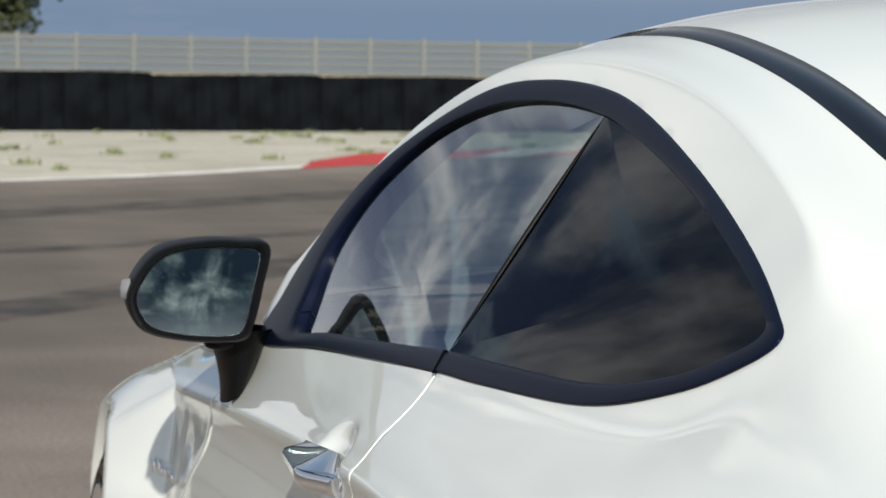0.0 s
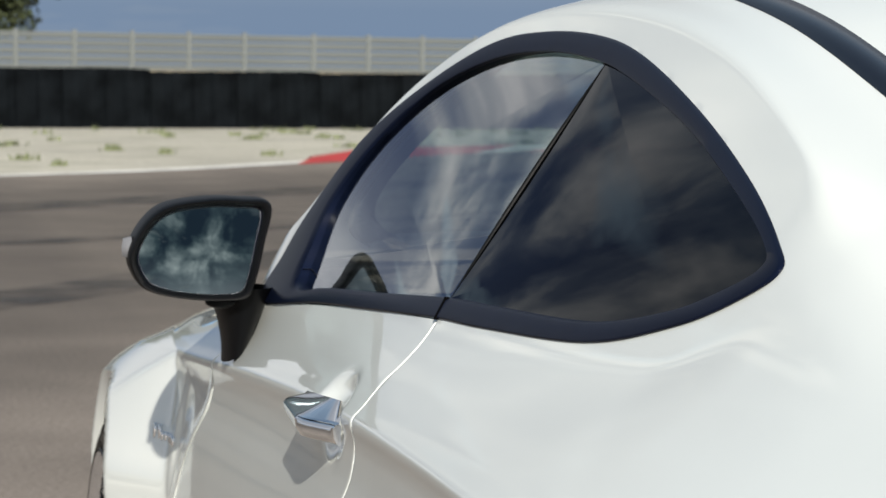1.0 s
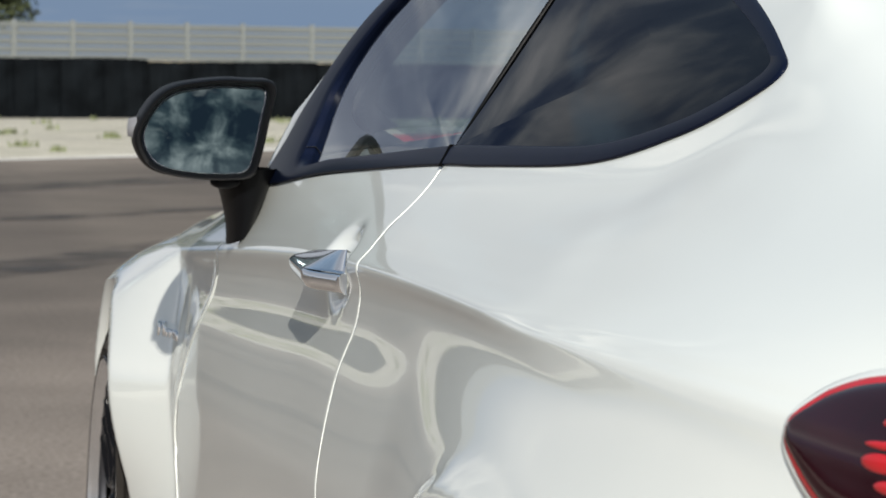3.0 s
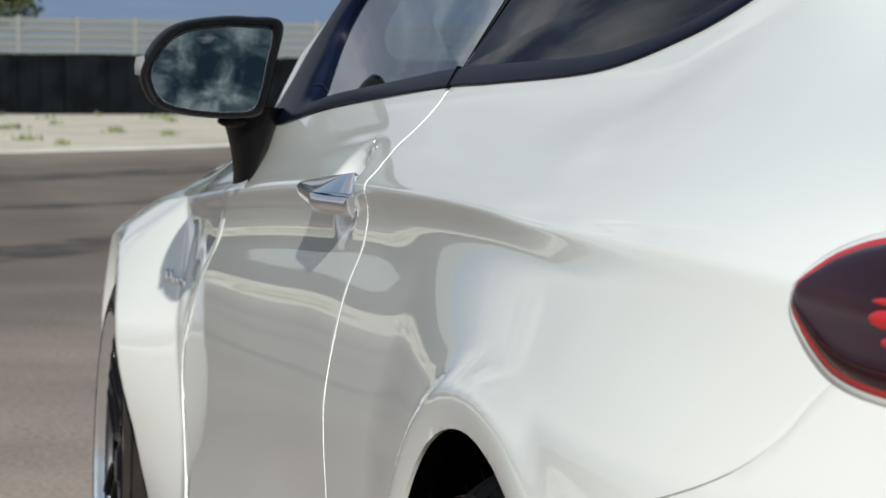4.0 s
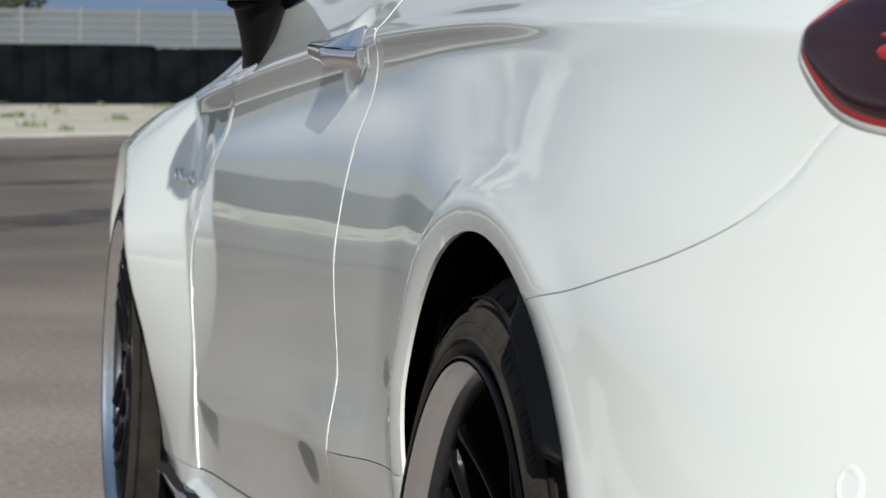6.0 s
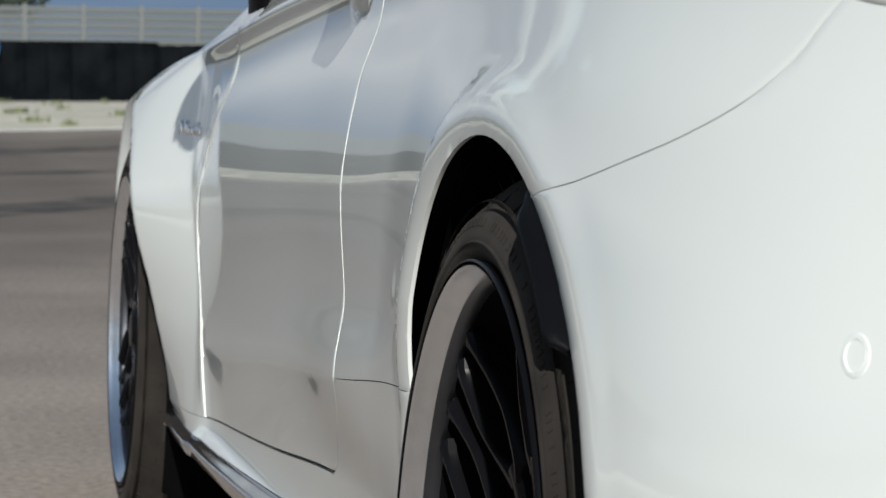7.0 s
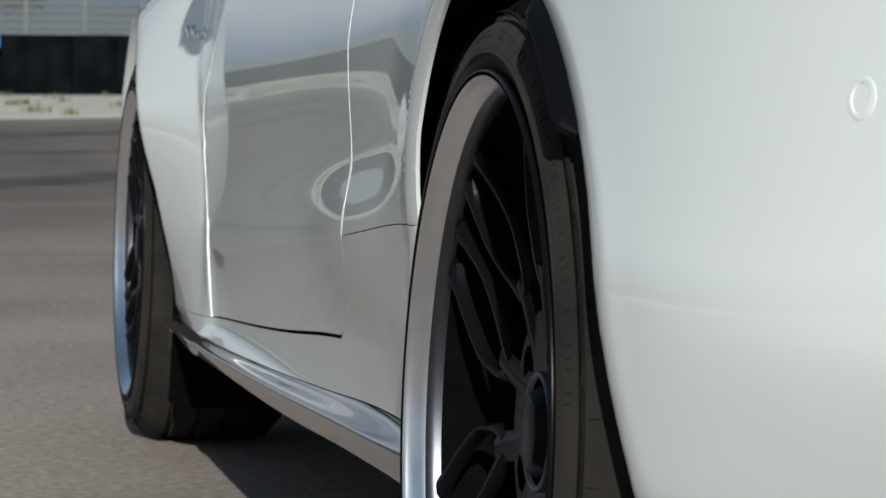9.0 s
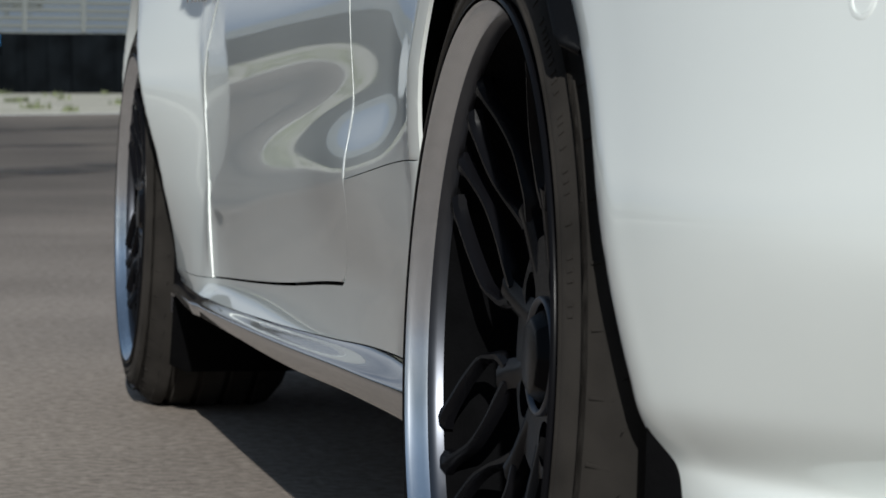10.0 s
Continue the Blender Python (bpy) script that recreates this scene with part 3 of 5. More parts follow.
def seam_y(table, v):
    z = surf(np.full_like(v, 0.85 if table is SEAM_R else 2.0), v)[1]
    t = np.array(table)
    return hermite(t[:, 0], t[:, 1], np.clip(z, t[0, 0], t[-1, 0]))


def panel(name, side, y_lo, y_hi, v_lo, v_hi, nu, nv, mat, parent, label="", cut=None, arches=(), flange=0.012, pivot=None):
    """A sheet of the skin. y_lo, y_hi: numbers or functions of v; v_lo, v_hi: numbers or functions of y. cut: a loop (y, z) to leave out.
    flange: how far its rims turn in."""
    u, s = np.meshgrid(np.linspace(0, 1, nu), np.linspace(0, 1, nv), indexing="ij")
    u, s = u.ravel(), s.ravel()
    get = lambda f, q: f(q) if callable(f) else np.full_like(q, f)
    v = get(v_lo, np.zeros_like(s)) if not callable(v_lo) else None
    v0 = v if v is not None else np.full_like(s, 5.0)
    y = None
    for _ in range(8):
        v1 = get(v_hi, y if y is not None else np.full_like(s, 1.0))
        if callable(v_lo):
            v0 = v_lo(y if y is not None else np.full_like(s, 0.5))
        v = v0 + (v1 - v0) * s
        a, b = get(y_lo, v), get(y_hi, v)
        y = a + (b - a) * u
        if pivot:
            y = np.where(u < 0.55, a + (pivot - a) * u / 0.55, pivot + (b - pivot) * (u - 0.55) / 0.45)
    x, z = surf(y, v)
    keep = np.ones((nu - 1) * (nv - 1), bool)
    quads = np.array(grid_faces(nu, nv))
    if cut is not None:
        out = inside(cut, y, z) & (v > 9.5)
        keep &= ~out[quads].all(axis=1)
    rim_pairs = []
    for (cy, cz), r in arches:
        d = np.hypot(y - cy, z - cz)
        rr = r + arch_extra(y, z, cy)
        ins = (d < rr) & (v < V_BELT)
        keep &= ~ins[quads].all(axis=1)
        edge = np.unique(quads[keep & ins[quads].any(axis=1)].ravel())
        edge = edge[ins[edge]]
        for e in edge:
            f = rr[e] / max(d[e], 1e-6)
            ny, nz = cy + (y[e] - cy) * f, cz + (z[e] - cz) * f
            x[e], y[e], z[e] = side_x(ny, nz), ny, nz
        rim_pairs.append(set(edge.tolist()))
    bm = bmesh.new()
    used = np.unique(quads[keep].ravel())
    index = {int(k): bm.verts.new((side * x[k], y[k], z[k])) for k in used}
    for q in quads[keep]:
        vs = [index[int(k)] for k in q]
        if len({(round(p.co.x, 5), round(p.co.y, 5), round(p.co.z, 5)) for p in vs}) < 3:
            continue
        bm.faces.new(vs if side < 0 else vs[::-1])
    bmesh.ops.remove_doubles(bm, verts=bm.verts, dist=0.0004)
    # rims turn in
    bm.normal_update()
    if flange:
        rim = [e for e in bm.edges if e.is_boundary]
        ex = bmesh.ops.extrude_edge_only(bm, edges=rim)["geom"]
        for p in [g for g in ex if isinstance(g, bmesh.types.BMVert)]:
            depth = flange
            for (cy, cz), r in arches:
                if abs(math.hypot(p.co.y - cy, p.co.z - cz) - r - float(arch_extra(p.co.y, p.co.z, cy))) < 0.006:
                    depth = 0.0035
            p.co.x -= side * depth
        if flange >= 0.01:
            bmesh.ops.bevel(bm, geom=rim, offset=0.0022, segments=2, affect="EDGES", profile=0.5, clamp_overlap=True)
    ob = part(name, bm, mat, parent, label, sharp=38)
    return ob


# ---- the car ----
car = tagged(new("car"), "white two-door sports coupe parked on grey asphalt", "car")
DLO = closed_curve([(1.72, .897), (1.71, .955), (1.676, 1.010), (1.577, 1.100), (1.416, 1.166), (1.221, 1.216), (1.03, 1.227), (.833, 1.219), (.656, 1.196), (.399, 1.146),
                    (.182, 1.095), (.05, 1.056), (.012, 1.037), (.05, 1.014), (.138, .988), (.304, .962), (.59, .951), (.765, .947), (1.075, .933), (1.34, .920)], 8)
PANE = closed_curve([(1.515, .927), (1.56, .975), (1.571, 1.03), (1.50, 1.098), (1.36, 1.162), (1.19, 1.196), (1.01, 1.205), (.815, 1.196), (.655, 1.176), (.41, 1.134),
                     (.19, 1.085), (.075, 1.055), (.050, 1.040), (.085, 1.022), (.17, .998), (.33, .977), (.59, .970), (.765, .966), (1.075, .950), (1.34, .937)], 8)


def bulge(y, z):
    """The side glass bows out a little between belt and roof, and along the car."""
    return 0.0055 * np.clip(1 - ((np.asarray(z) - 1.075) / 0.135) ** 2, 0, 1) - 0.016 * (np.asarray(y) - 0.85) ** 2


def shut_rear(off):
    # the door's lower corner is rounded
    return lambda v: seam_y(SEAM_R, v) + off + 0.022 * (1 - smooth_step((v - V_DOOR) / 0.20)) ** 2


def shut_front(off):
    return lambda v: seam_y(SEAM_F, v) + off


def quarter_front(v):
    """The side frame's front rim: the door's shut line, and above the belt on to the windscreen pillar."""
    s = smooth_step((v - V_BELT) / 0.6)
    return (seam_y(SEAM_R, np.minimum(v, V_BELT)) - 0.0025) * (1 - s) + 2.10 * s


BUMPER_SEAM = [(-1.03, 0.815), (-0.66, 0.812), (-0.60, 0.806), (-0.565, 0.793), (-0.54, 0.776), (-0.52, 0.756), (-0.475, 0.730), (-0.405, 0.707), (-0.345, 0.693), (-0.255, 0.675), (-0.145, 0.658), (0.0, 0.60)]


def table_v(table, shift):
    ys = np.linspace(-1.03, 0.0, 110)
    zs = hermite([q[0] for q in table], [q[1] for q in table], ys)
    vs = np.array([v_at(a, b) for a, b in zip(ys, zs)])
    return lambda y: np.interp(y, ys, vs) + shift


bumper_v = table_v(BUMPER_SEAM, 0.0)
bumper_low = table_v([(-1.03, 0.27), (-0.7, 0.256), (-0.5, 0.262), (-0.42, 0.270), (-0.375, 0.281), (-0.357, 0.302), (-0.347, 0.330), (-0.30, 0.340), (0.0, 0.345)], 0.0)


def quarter_low(y):
    t = smooth_step((0.26 - y) / 0.42)
    return (V_CREASE + 0.005) * (1 - t) + (bumper_v(np.minimum(y, -0.15)) + 0.0025) * t


def sill_top(y):
    t = np.clip((0.965 - y) / (0.965 - 0.79), 0, 1)
    return V_DOOR + t * (V_CREASE - V_DOOR) - 0.006


def ring_band(name, outer, inner, rise, mat, parent, side, label=""):
    n = len(outer)
    fr = [(0.0, -0.008), (0.0, 0.002), (0.05, rise * 0.8), (0.12, rise), (0.86, rise * 0.9), (0.95, rise * 0.6), (1.0, 0.0), (1.0, -0.022)]
    verts = []
    for i in range(n):
        for f, o in fr:
            p = outer[i] * (1 - f) + inner[i] * f
            verts.append((side * (house_x(p[0], p[1]) + o), p[0], p[1]))
    m = len(fr)
    faces = [(i * m + j, ((i + 1) % n) * m + j, ((i + 1) % n) * m + j + 1, i * m + j + 1) for i in range(n) for j in range(m - 1)]
    bm = bmesh.new()
    vs = [bm.verts.new(v) for v in verts]
    for f in faces:
        bm.faces.new([vs[k] for k in f])
    return part(name, bm, mat, parent, label, sharp=50)


def pane(name, loop, mat, parent, side, label="", grow=0.008, drop=0.004):
    """A curved pane of side glass, its rim set behind the trim."""
    c = loop.mean(axis=0)
    verts, faces, rings = [], [], 9
    for k in range(1, rings + 1):
        for p in loop:
            q = c + (p - c) * (k / rings)
            d = p - c
            q = q + (d / np.linalg.norm(d) * grow if k == rings else 0)
            verts.append((side * (house_x(q[0], q[1]) + bulge(q[0], q[1]) - drop), q[0], q[1]))
    n = len(loop)
    for k in range(rings - 1):
        for i in range(n):
            j = (i + 1) % n
            faces.append((k * n + i, (k + 1) * n + i, (k + 1) * n + j, k * n + j))
    faces.append(tuple(range(n)))
    bm = bmesh.new()
    vs = [bm.verts.new(v) for v in verts]
    for f in faces:
        bm.faces.new([vs[k] for k in f])
    return part(name, bm, mat, parent, label)


def split_loop(loop, lower):
    """The part of a pane's loop ahead of (or behind) the slanted pillar line."""
    a, b = np.array((0.766, 0.967)), np.array((0.782, 1.192))
    side_of = lambda p: (b[0] - a[0]) * (p[1] - a[1]) - (b[1] - a[1]) * (p[0] - a[0])
    keep = []
    n = len(loop)
    for i in range(n):
        p, q = loop[i], loop[(i + 1) % n]
        sp, sq = side_of(p), side_of(q)
        if (sp < 0) != lower:
            keep.append(p)
        if (sp < 0) != (sq < 0):
            t = sp / (sp - sq)
            keep.append(p + (q - p) * t)
    return np.array(keep)


for side in (-1, 1):
    body_side = panel("body_side", side, -1.03, quarter_front, quarter_low, V_DITCH - 0.07, 190, 150, PAINT, car, "glossy white painted side frame with rear wing and roof rail",
                      cut=closed_curve(DLO[::4] * 0.988 + DLO.mean(axis=0) * 0.012, 4), arches=((REAR_AXLE, ARCH_R),), pivot=0.22)
    door = panel("door", side, shut_rear(0.003), shut_front(-0.003), V_DOOR + 0.050, V_BELT, 130, 130, PAINT, car, "glossy white door, closed", flange=0.02)
    fender = panel("front_wing", side, shut_front(0.0025), 3.68, V_DOOR + 0.02, V_BELT, 170, 150, PAINT, car, "glossy white front wing swollen over the wheel",
                   arches=((FRONT_AXLE, ARCH_F),), flange=0.02)
    sill = panel("side_sill", side, 0.20, 2.62, 2.97, sill_top, 120, 40, PAINT, car, "white side skirt above a gloss black blade",
                 arches=((REAR_AXLE, ARCH_R), (FRONT_AXLE, ARCH_F)))
    blade = panel("skirt_blade", side, 0.20, 2.62, 0.0, 2.93, 120, 40, BLADE, car, "gloss black skirt blade that mirrors the sky",
                  arches=((REAR_AXLE, ARCH_R), (FRONT_AXLE, ARCH_F)))
    bumper = panel("rear_bumper", side, -1.03, -0.02, bumper_low, lambda y: bumper_v(y) - 0.0025, 130, 100, PAINT, car, "smooth white rear bumper",
                   arches=((REAR_AXLE, ARCH_R),))
    part_low = panel("rear_skirt", side, -1.03, -0.2, 0.0, lambda y: bumper_low(y) - 0.03, 40, 12, BLACK_PLASTIC, car, "black plastic lower skirt", arches=((REAR_AXLE, ARCH_R),))
    nose = panel("front_bumper", side, 2.95, 3.68, 0.0, V_DOOR - 0.02, 40, 20, PAINT, car, "white front bumper", arches=((FRONT_AXLE, ARCH_F),))
    ring_band("window_trim", DLO, PANE, 0.004, TRIM, car, side, "black surround of the side windows")
    front_pane = pane("door_window", split_loop(PANE, False), GLASS, door, side, "faintly green clear glass with cloud reflections")
    rear_pane = pane("quarter_window", split_loop(PANE, True), GLASS_DARK, body_side, side, "dark tinted glass with cloud reflections")
    bm = bmesh.new()
    rows = []
    for i in range(14):
        t = i / 13
        yy, zz = 0.7654 + 0.0172 * t, 0.957 + 0.244 * t
        rows.append([bm.verts.new((side * (house_x(yy + d, zz) + bulge(yy, zz) + o), yy + d, zz)) for d, o in ((-0.0014, -0.009), (-0.0011, -0.0040), (-0.0004, -0.0037), (0.0004, -0.0040), (0.0008, -0.009))])
    for i in range(13):
        for j in range(4):
            bm.faces.new((rows[i][j], rows[i + 1][j], rows[i + 1][j + 1], rows[i][j + 1]))
    part("pillar_seal", bm, BLACK_PLASTIC, body_side, "black seal between the panes")
    bm = bmesh.new()
    rows = []
    for i in range(6):
        t = i / 5
        yy, zz = 0.751 + 0.012 * t, 0.9465 + 0.0205 * t
        rows.append([bm.verts.new((side * (house_x(yy + d, zz) + o), yy + d, zz)) for d, o in ((-0.0035, 0.001), (-0.0025, 0.0048), (0.0025, 0.0048), (0.0035, 0.001))])
    for i in range(5):
        for j in range(3):
            bm.faces.new((rows[i][j], rows[i + 1][j], rows[i + 1][j + 1], rows[i][j + 1]))
    part("trim_joint", bm, LINER, body_side, "dark joint in the window surround")
    roof = panel("roof", side, 0.06, 1.30, V_DITCH + 0.17, V_MID, 50, 24, PAINT, car, "white painted roof", flange=0.0)
    panel("rear_window", side, -0.40, 0.055, V_DITCH + 0.10, V_MID, 40, 20, GLASS_DARK, car, flange=0.0)
    panel("boot_lid", side, -1.03, -0.405, V_DITCH + 0.02, V_MID, 40, 16, PAINT, car, flange=0.0)
    panel("windscreen", side, 1.305, 2.08, V_DITCH + 0.08, V_MID, 40, 20, GLASS, car, flange=0.0)
    panel("bonnet", side, 2.085, 3.68, V_BELT + 0.02, V_MID, 70, 30, PAINT, car, flange=0.0)
    # dark strip in the roof ditch
    ys = np.linspace(-0.42, 1.95, 90)
    vs_, fs_ = [], []
    for yy in ys:
        for dv, o in ((-0.085, -0.004), (-0.07, 0.001), (0.165, 0.001), (0.18, -0.004)):
            x_, z_ = surf(yy, V_DITCH + dv)
            o -= 0.008 * float(smooth_step((yy - 0.95) / 0.15))
            vs_.append((side * (x_[0] + o * 0.4), yy, z_[0] + o))
    mesh_object("roof_strip", vs_, grid_faces(len(ys), 4), BLACK_GLOSS, car, "gloss black strip along the roof edge")


# ---- wheels ----
def wheel(name, x_face, y, z, radius, rim, width, side, label, camber=0.0, dish=1.0):
    """Origin at the hub; the outer face looks along -x before it is set."""
    w = tagged(new(name), label)
    w.parent = car
    half = width / 2
    rr = rim
    prof = [(rr - 0.006, -half + 0.030), (rr + 0.004, -half + 0.014), (rr + 0.018, -half + 0.004), (rr + (radius - rr) * 0.40, -half + 0.004), (rr + (radius - rr) * 0.58, -half + 0.010), (radius - 0.028, -half + 0.018), (radius - 0.016, -half + 0.027),
            (radius - 0.006, -half + 0.040)]
    grooves = 4
    edge = half - 0.040
    for g in range(grooves):
        c = -edge + (g + 0.5) * 2 * edge / grooves
        prof += [(radius - 0.001, c - 0.014), (radius, c - 0.006), (radius - 0.007, c - 0.005), (radius - 0.007, c + 0.005), (radius, c + 0.006), (radius - 0.001, c + 0.014)]
    prof += [(radius - 0.007, half - 0.026), (radius - 0.030, half - 0.006), (rr + 0.03, half), (rr - 0.006, half - 0.03)]
    v, f = lathe(prof, 120)
    tyre = mesh_object("tyre", v, f, RUBBER, w, "black low-profile tyre with worn sidewall")
    tyre.data.set_sharp_from_angle(angle=radians(40))
    # sidewall ribs and raised lettering as plain bars
    bm = bmesh.new()
    rnd = random.Random(5)
    a = 0.0
    while a < 2 * math.pi:
        step = rnd.uniform(0.018, 0.040)
        if rnd.random() < 0.82 and not (1.4 < a % 3.14 < 2.1):
            m = pose(-half + 0.0068, 0, 0) @ Matrix.Rotation(a, 4, "X") @ pose(0, 0, rr + (radius - rr) * 0.50, 0, 22, 0)
            bmesh.ops.create_cube(bm, size=1, matrix=m @ Matrix.Diagonal((0.0008, step * 0.40 * rr, 0.006, 1)))
        a += step
    tagged(part("sidewall_mark", bm, RUBBER, tyre, smooth=False), kind="stuff")
    bm = bmesh.new()
    for k in range(44):
        a = 2 * math.pi * k / 44
        m = pose(-half + 0.025, 0, 0) @ Matrix.Rotation(a, 4, "X") @ pose(0, 0, radius - 0.0195, 0, -44, 0)
        bmesh.ops.create_cube(bm, size=1, matrix=m @ Matrix.Diagonal((0.018, 0.002, 0.0022, 1)))
    tagged(part("shoulder_rib", bm, RUBBER, tyre, smooth=False), kind="stuff")
    bm = bmesh.new()
    for k in range(46):
        m = pose(-half + 0.036, 0, 0) @ Matrix.Rotation(2 * math.pi * (k + rnd.uniform(-0.2, 0.2)) / 46, 4, "X") @ pose(0, 0, radius - 0.004, 0, rnd.uniform(-40, -10), 0)
        bmesh.ops.create_cone(bm, cap_ends=True, segments=5, radius1=0.0006, radius2=0.0003, depth=rnd.uniform(0.006, 0.011), matrix=m)
    tagged(part("rubber_hair", bm, RUBBER, tyre, "thin moulding hairs", smooth=False), kind="stuff")
    for k in range(2):
        v, f = lathe([(rr + 0.0215 + k * 0.034, -half + 0.0045 + 0.010 * k), (rr + 0.0235 + k * 0.030, -half + 0.0020 + 0.009 * k), (rr + 0.0255 + k * 0.030, -half + 0.0045 + 0.010 * k)], 120)
        mesh_object("sidewall_rib", v, f, RUBBER, tyre)
    # rim: bright lip, dark barrel
    fl = -half + 0.001
    v, f = lathe([(rr - 0.004, fl + 0.02), (rr + 0.0100, fl + 0.010), (rr + 0.0112, fl + 0.002), (rr + 0.0100, fl - 0.0012), (rr + 0.0090, fl - 0.0006)], 160)
    mesh_object("rim_edge", v, f, RIM_BLACK, w, "black outer edge of the rim")
    v, f = lathe([(rr + 0.0090, fl - 0.0006), (rr + 0.0084, fl + 0.003), (rr + 0.0070, fl + 0.003), (rr + 0.0062, fl - 0.0002)], 160)
    mesh_object("rim_groove", v, f, LINER, w, "dark groove in the rim")
    v, f = lathe([(rr + 0.0062, fl - 0.0002), (rr + 0.0056, fl + 0.0006), (rr + 0.0047, fl + 0.003), (rr + 0.0026, fl + 0.0095), (rr - 0.0006, fl + 0.0130), (rr - 0.0024, fl + 0.0175)], 160)
    lip = mesh_object("rim_lip", v, f, RIM_LIP, w, "bright machined rim lip")
    lip.data.set_sharp_from_angle(angle=radians(45))
    v, f = lathe([(rr - 0.0024, fl + 0.0175), (rr - 0.0044, fl + 0.0190), (rr - 0.0064, fl + 0.0245), (rr - 0.0070, fl + 0.0300)], 160)
    mesh_object("rim_step", v, f, RIM_GREY, w, "dull grey step inside the lip")
    v, f = lathe([(rr - 0.0070, fl + 0.0300), (rr - 0.012, fl + 0.034 + 0.010 * dish), (rr - 0.020, fl + 0.036 + 0.014 * dish), (rr - 0.036, fl + 0.13), (rr - 0.028, half - 0.03), (rr + 0.004, half - 0.012)], 120)
    mesh_object("rim_barrel", v, f, LINER, w)
    # ten forked spokes, mirrored in pairs about five axes; each branch ends alone at the rim
    face = fl + 0.010 + 0.015 * dish
    deep = 0.037 * dish

    def plate(r):
        return face + deep * (1 - min(1.0, (r / (rr - 0.020)) ** 1.5))

    def blade(name, line, parent):
        """A bar along (radius, degrees, width) points on the dished face, its front edges chamfered."""
        q = np.array(line)
        d = np.linspace(0, 1, len(q))
        u = np.linspace(0, 1, 16)
        rs, an, wi = (hermite(d, q[:, c], u) for c in range(3))
        an = np.radians(an)
        yz = np.stack([rs * np.sin(an), rs * np.cos(an)], 1)
        tan = np.gradient(yz, axis=0)
        tan /= np.linalg.norm(tan, axis=1)[:, None]
        bm = bmesh.new()
        rows = []
        for (y_, z_), (ty, tz), r_, w_ in zip(yz, tan, rs, wi):
            x_ = plate(r_)
            rows.append([bm.verts.new((x_ + o, y_ - tz * s_ * w_, z_ + ty * s_ * w_)) for s_, o in ((-0.55, 0.011), (-0.5, 0.004), (-0.20, 0.0), (0.20, 0.0), (0.5, 0.004), (0.55, 0.011))])
        for i in range(15):
            for j in range(6):
                bm.faces.new((rows[i][j], rows[i + 1][j], rows[i + 1][(j + 1) % 6], rows[i][(j + 1) % 6]))
        bm.faces.new(rows[0])
        bm.faces.new(rows[-1])
        return part(name, bm, RIM_BLACK, parent, sharp=35)

    end = rr - 0.012
    k_ = end / 0.247
    for k in range(5):
        axis = 86 + 72 * k
        for sg in (-1, 1):
            stem = blade("spoke", [(0.060, axis + sg * 18, 0.036), (0.085 * k_, axis + sg * 17.5, 0.024), (0.108 * k_, axis + sg * 16.5, 0.024), (0.126 * k_, axis + sg * 17, 0.028)], w)
            blade("inner_branch", [(0.112 * k_, axis + sg * 14, 0.012), (0.132 * k_, axis + sg * 9.5, 0.0100), (0.158 * k_, axis + sg * 9.5, 0.0065), (0.190 * k_, axis + sg * 13.5, 0.0075), (0.222 * k_, axis + sg * 18.5, 0.0080), (end, axis + sg * 21.5, 0.020)], stem)
            blade("outer_branch", [(0.112 * k_, axis + sg * 19, 0.012), (0.132 * k_, axis + sg * 24, 0.0100), (0.158 * k_, axis + sg * 29, 0.0065), (0.190 * k_, axis + sg * 31.5, 0.0075), (0.222 * k_, axis + sg * 31, 0.0080), (end, axis + sg * 30, 0.020)], stem)
    # hub plate with five bolt pockets
    face = plate(0.06) - 0.001
    bm = bmesh.new()
    loops = [(0, 0, 0.092, 60), (0, 0, 0.040, 40)] + [(0.067 * math.sin(radians(50 + 72 * k)), 0.067 * math.cos(radians(50 + 72 * k)), 0.0175, 20) for k in range(5)]
    edges = []
    for cy_, cz_, r_, n_ in loops:
        ring = [bm.verts.new((face, cy_ + r_ * math.cos(2 * math.pi * i / n_), cz_ + r_ * math.sin(2 * math.pi * i / n_))) for i in range(n_)]
        edges += [bm.edges.new((ring[i], ring[(i + 1) % n_])) for i in range(n_)]
    filled = bmesh.ops.triangle_fill(bm, edges=edges, use_beauty=True, normal=(-1, 0, 0))["geom"]
    moved = bmesh.ops.extrude_face_region(bm, geom=[g for g in filled if isinstance(g, bmesh.types.BMFace)])["geom"]
    for g in moved:
        if isinstance(g, bmesh.types.BMVert):
            g.co.x += 0.030
    part("hub", bm, RIM_BLACK, w, "satin black hub plate with bolt pockets", sharp=35)
    v, f = lathe([(0.0460, face + 0.002), (0.0455, face - 0.003), (0.0440, face - 0.005), (0.0420, face - 0.0045), (0.0405, face - 0.001)], 48)
    mesh_object("cap_ring", v, f, RIM_GREY, w, "dark metal ring round the centre cap")
    bm = bmesh.new()
    bmesh.ops.create_cone(bm, cap_ends=True, segments=8, radius1=0.0385, radius2=0.029, depth=0.014, matrix=pose(face - 0.004, 0, 0, 0, -90, 0))
    bmesh.ops.bevel(bm, geom=list(bm.edges), offset=0.002, segments=2, affect="EDGES", profile=0.5)
    part("centre_cap", bm, RIM_BLACK, w, "faceted black centre cap", sharp=30)
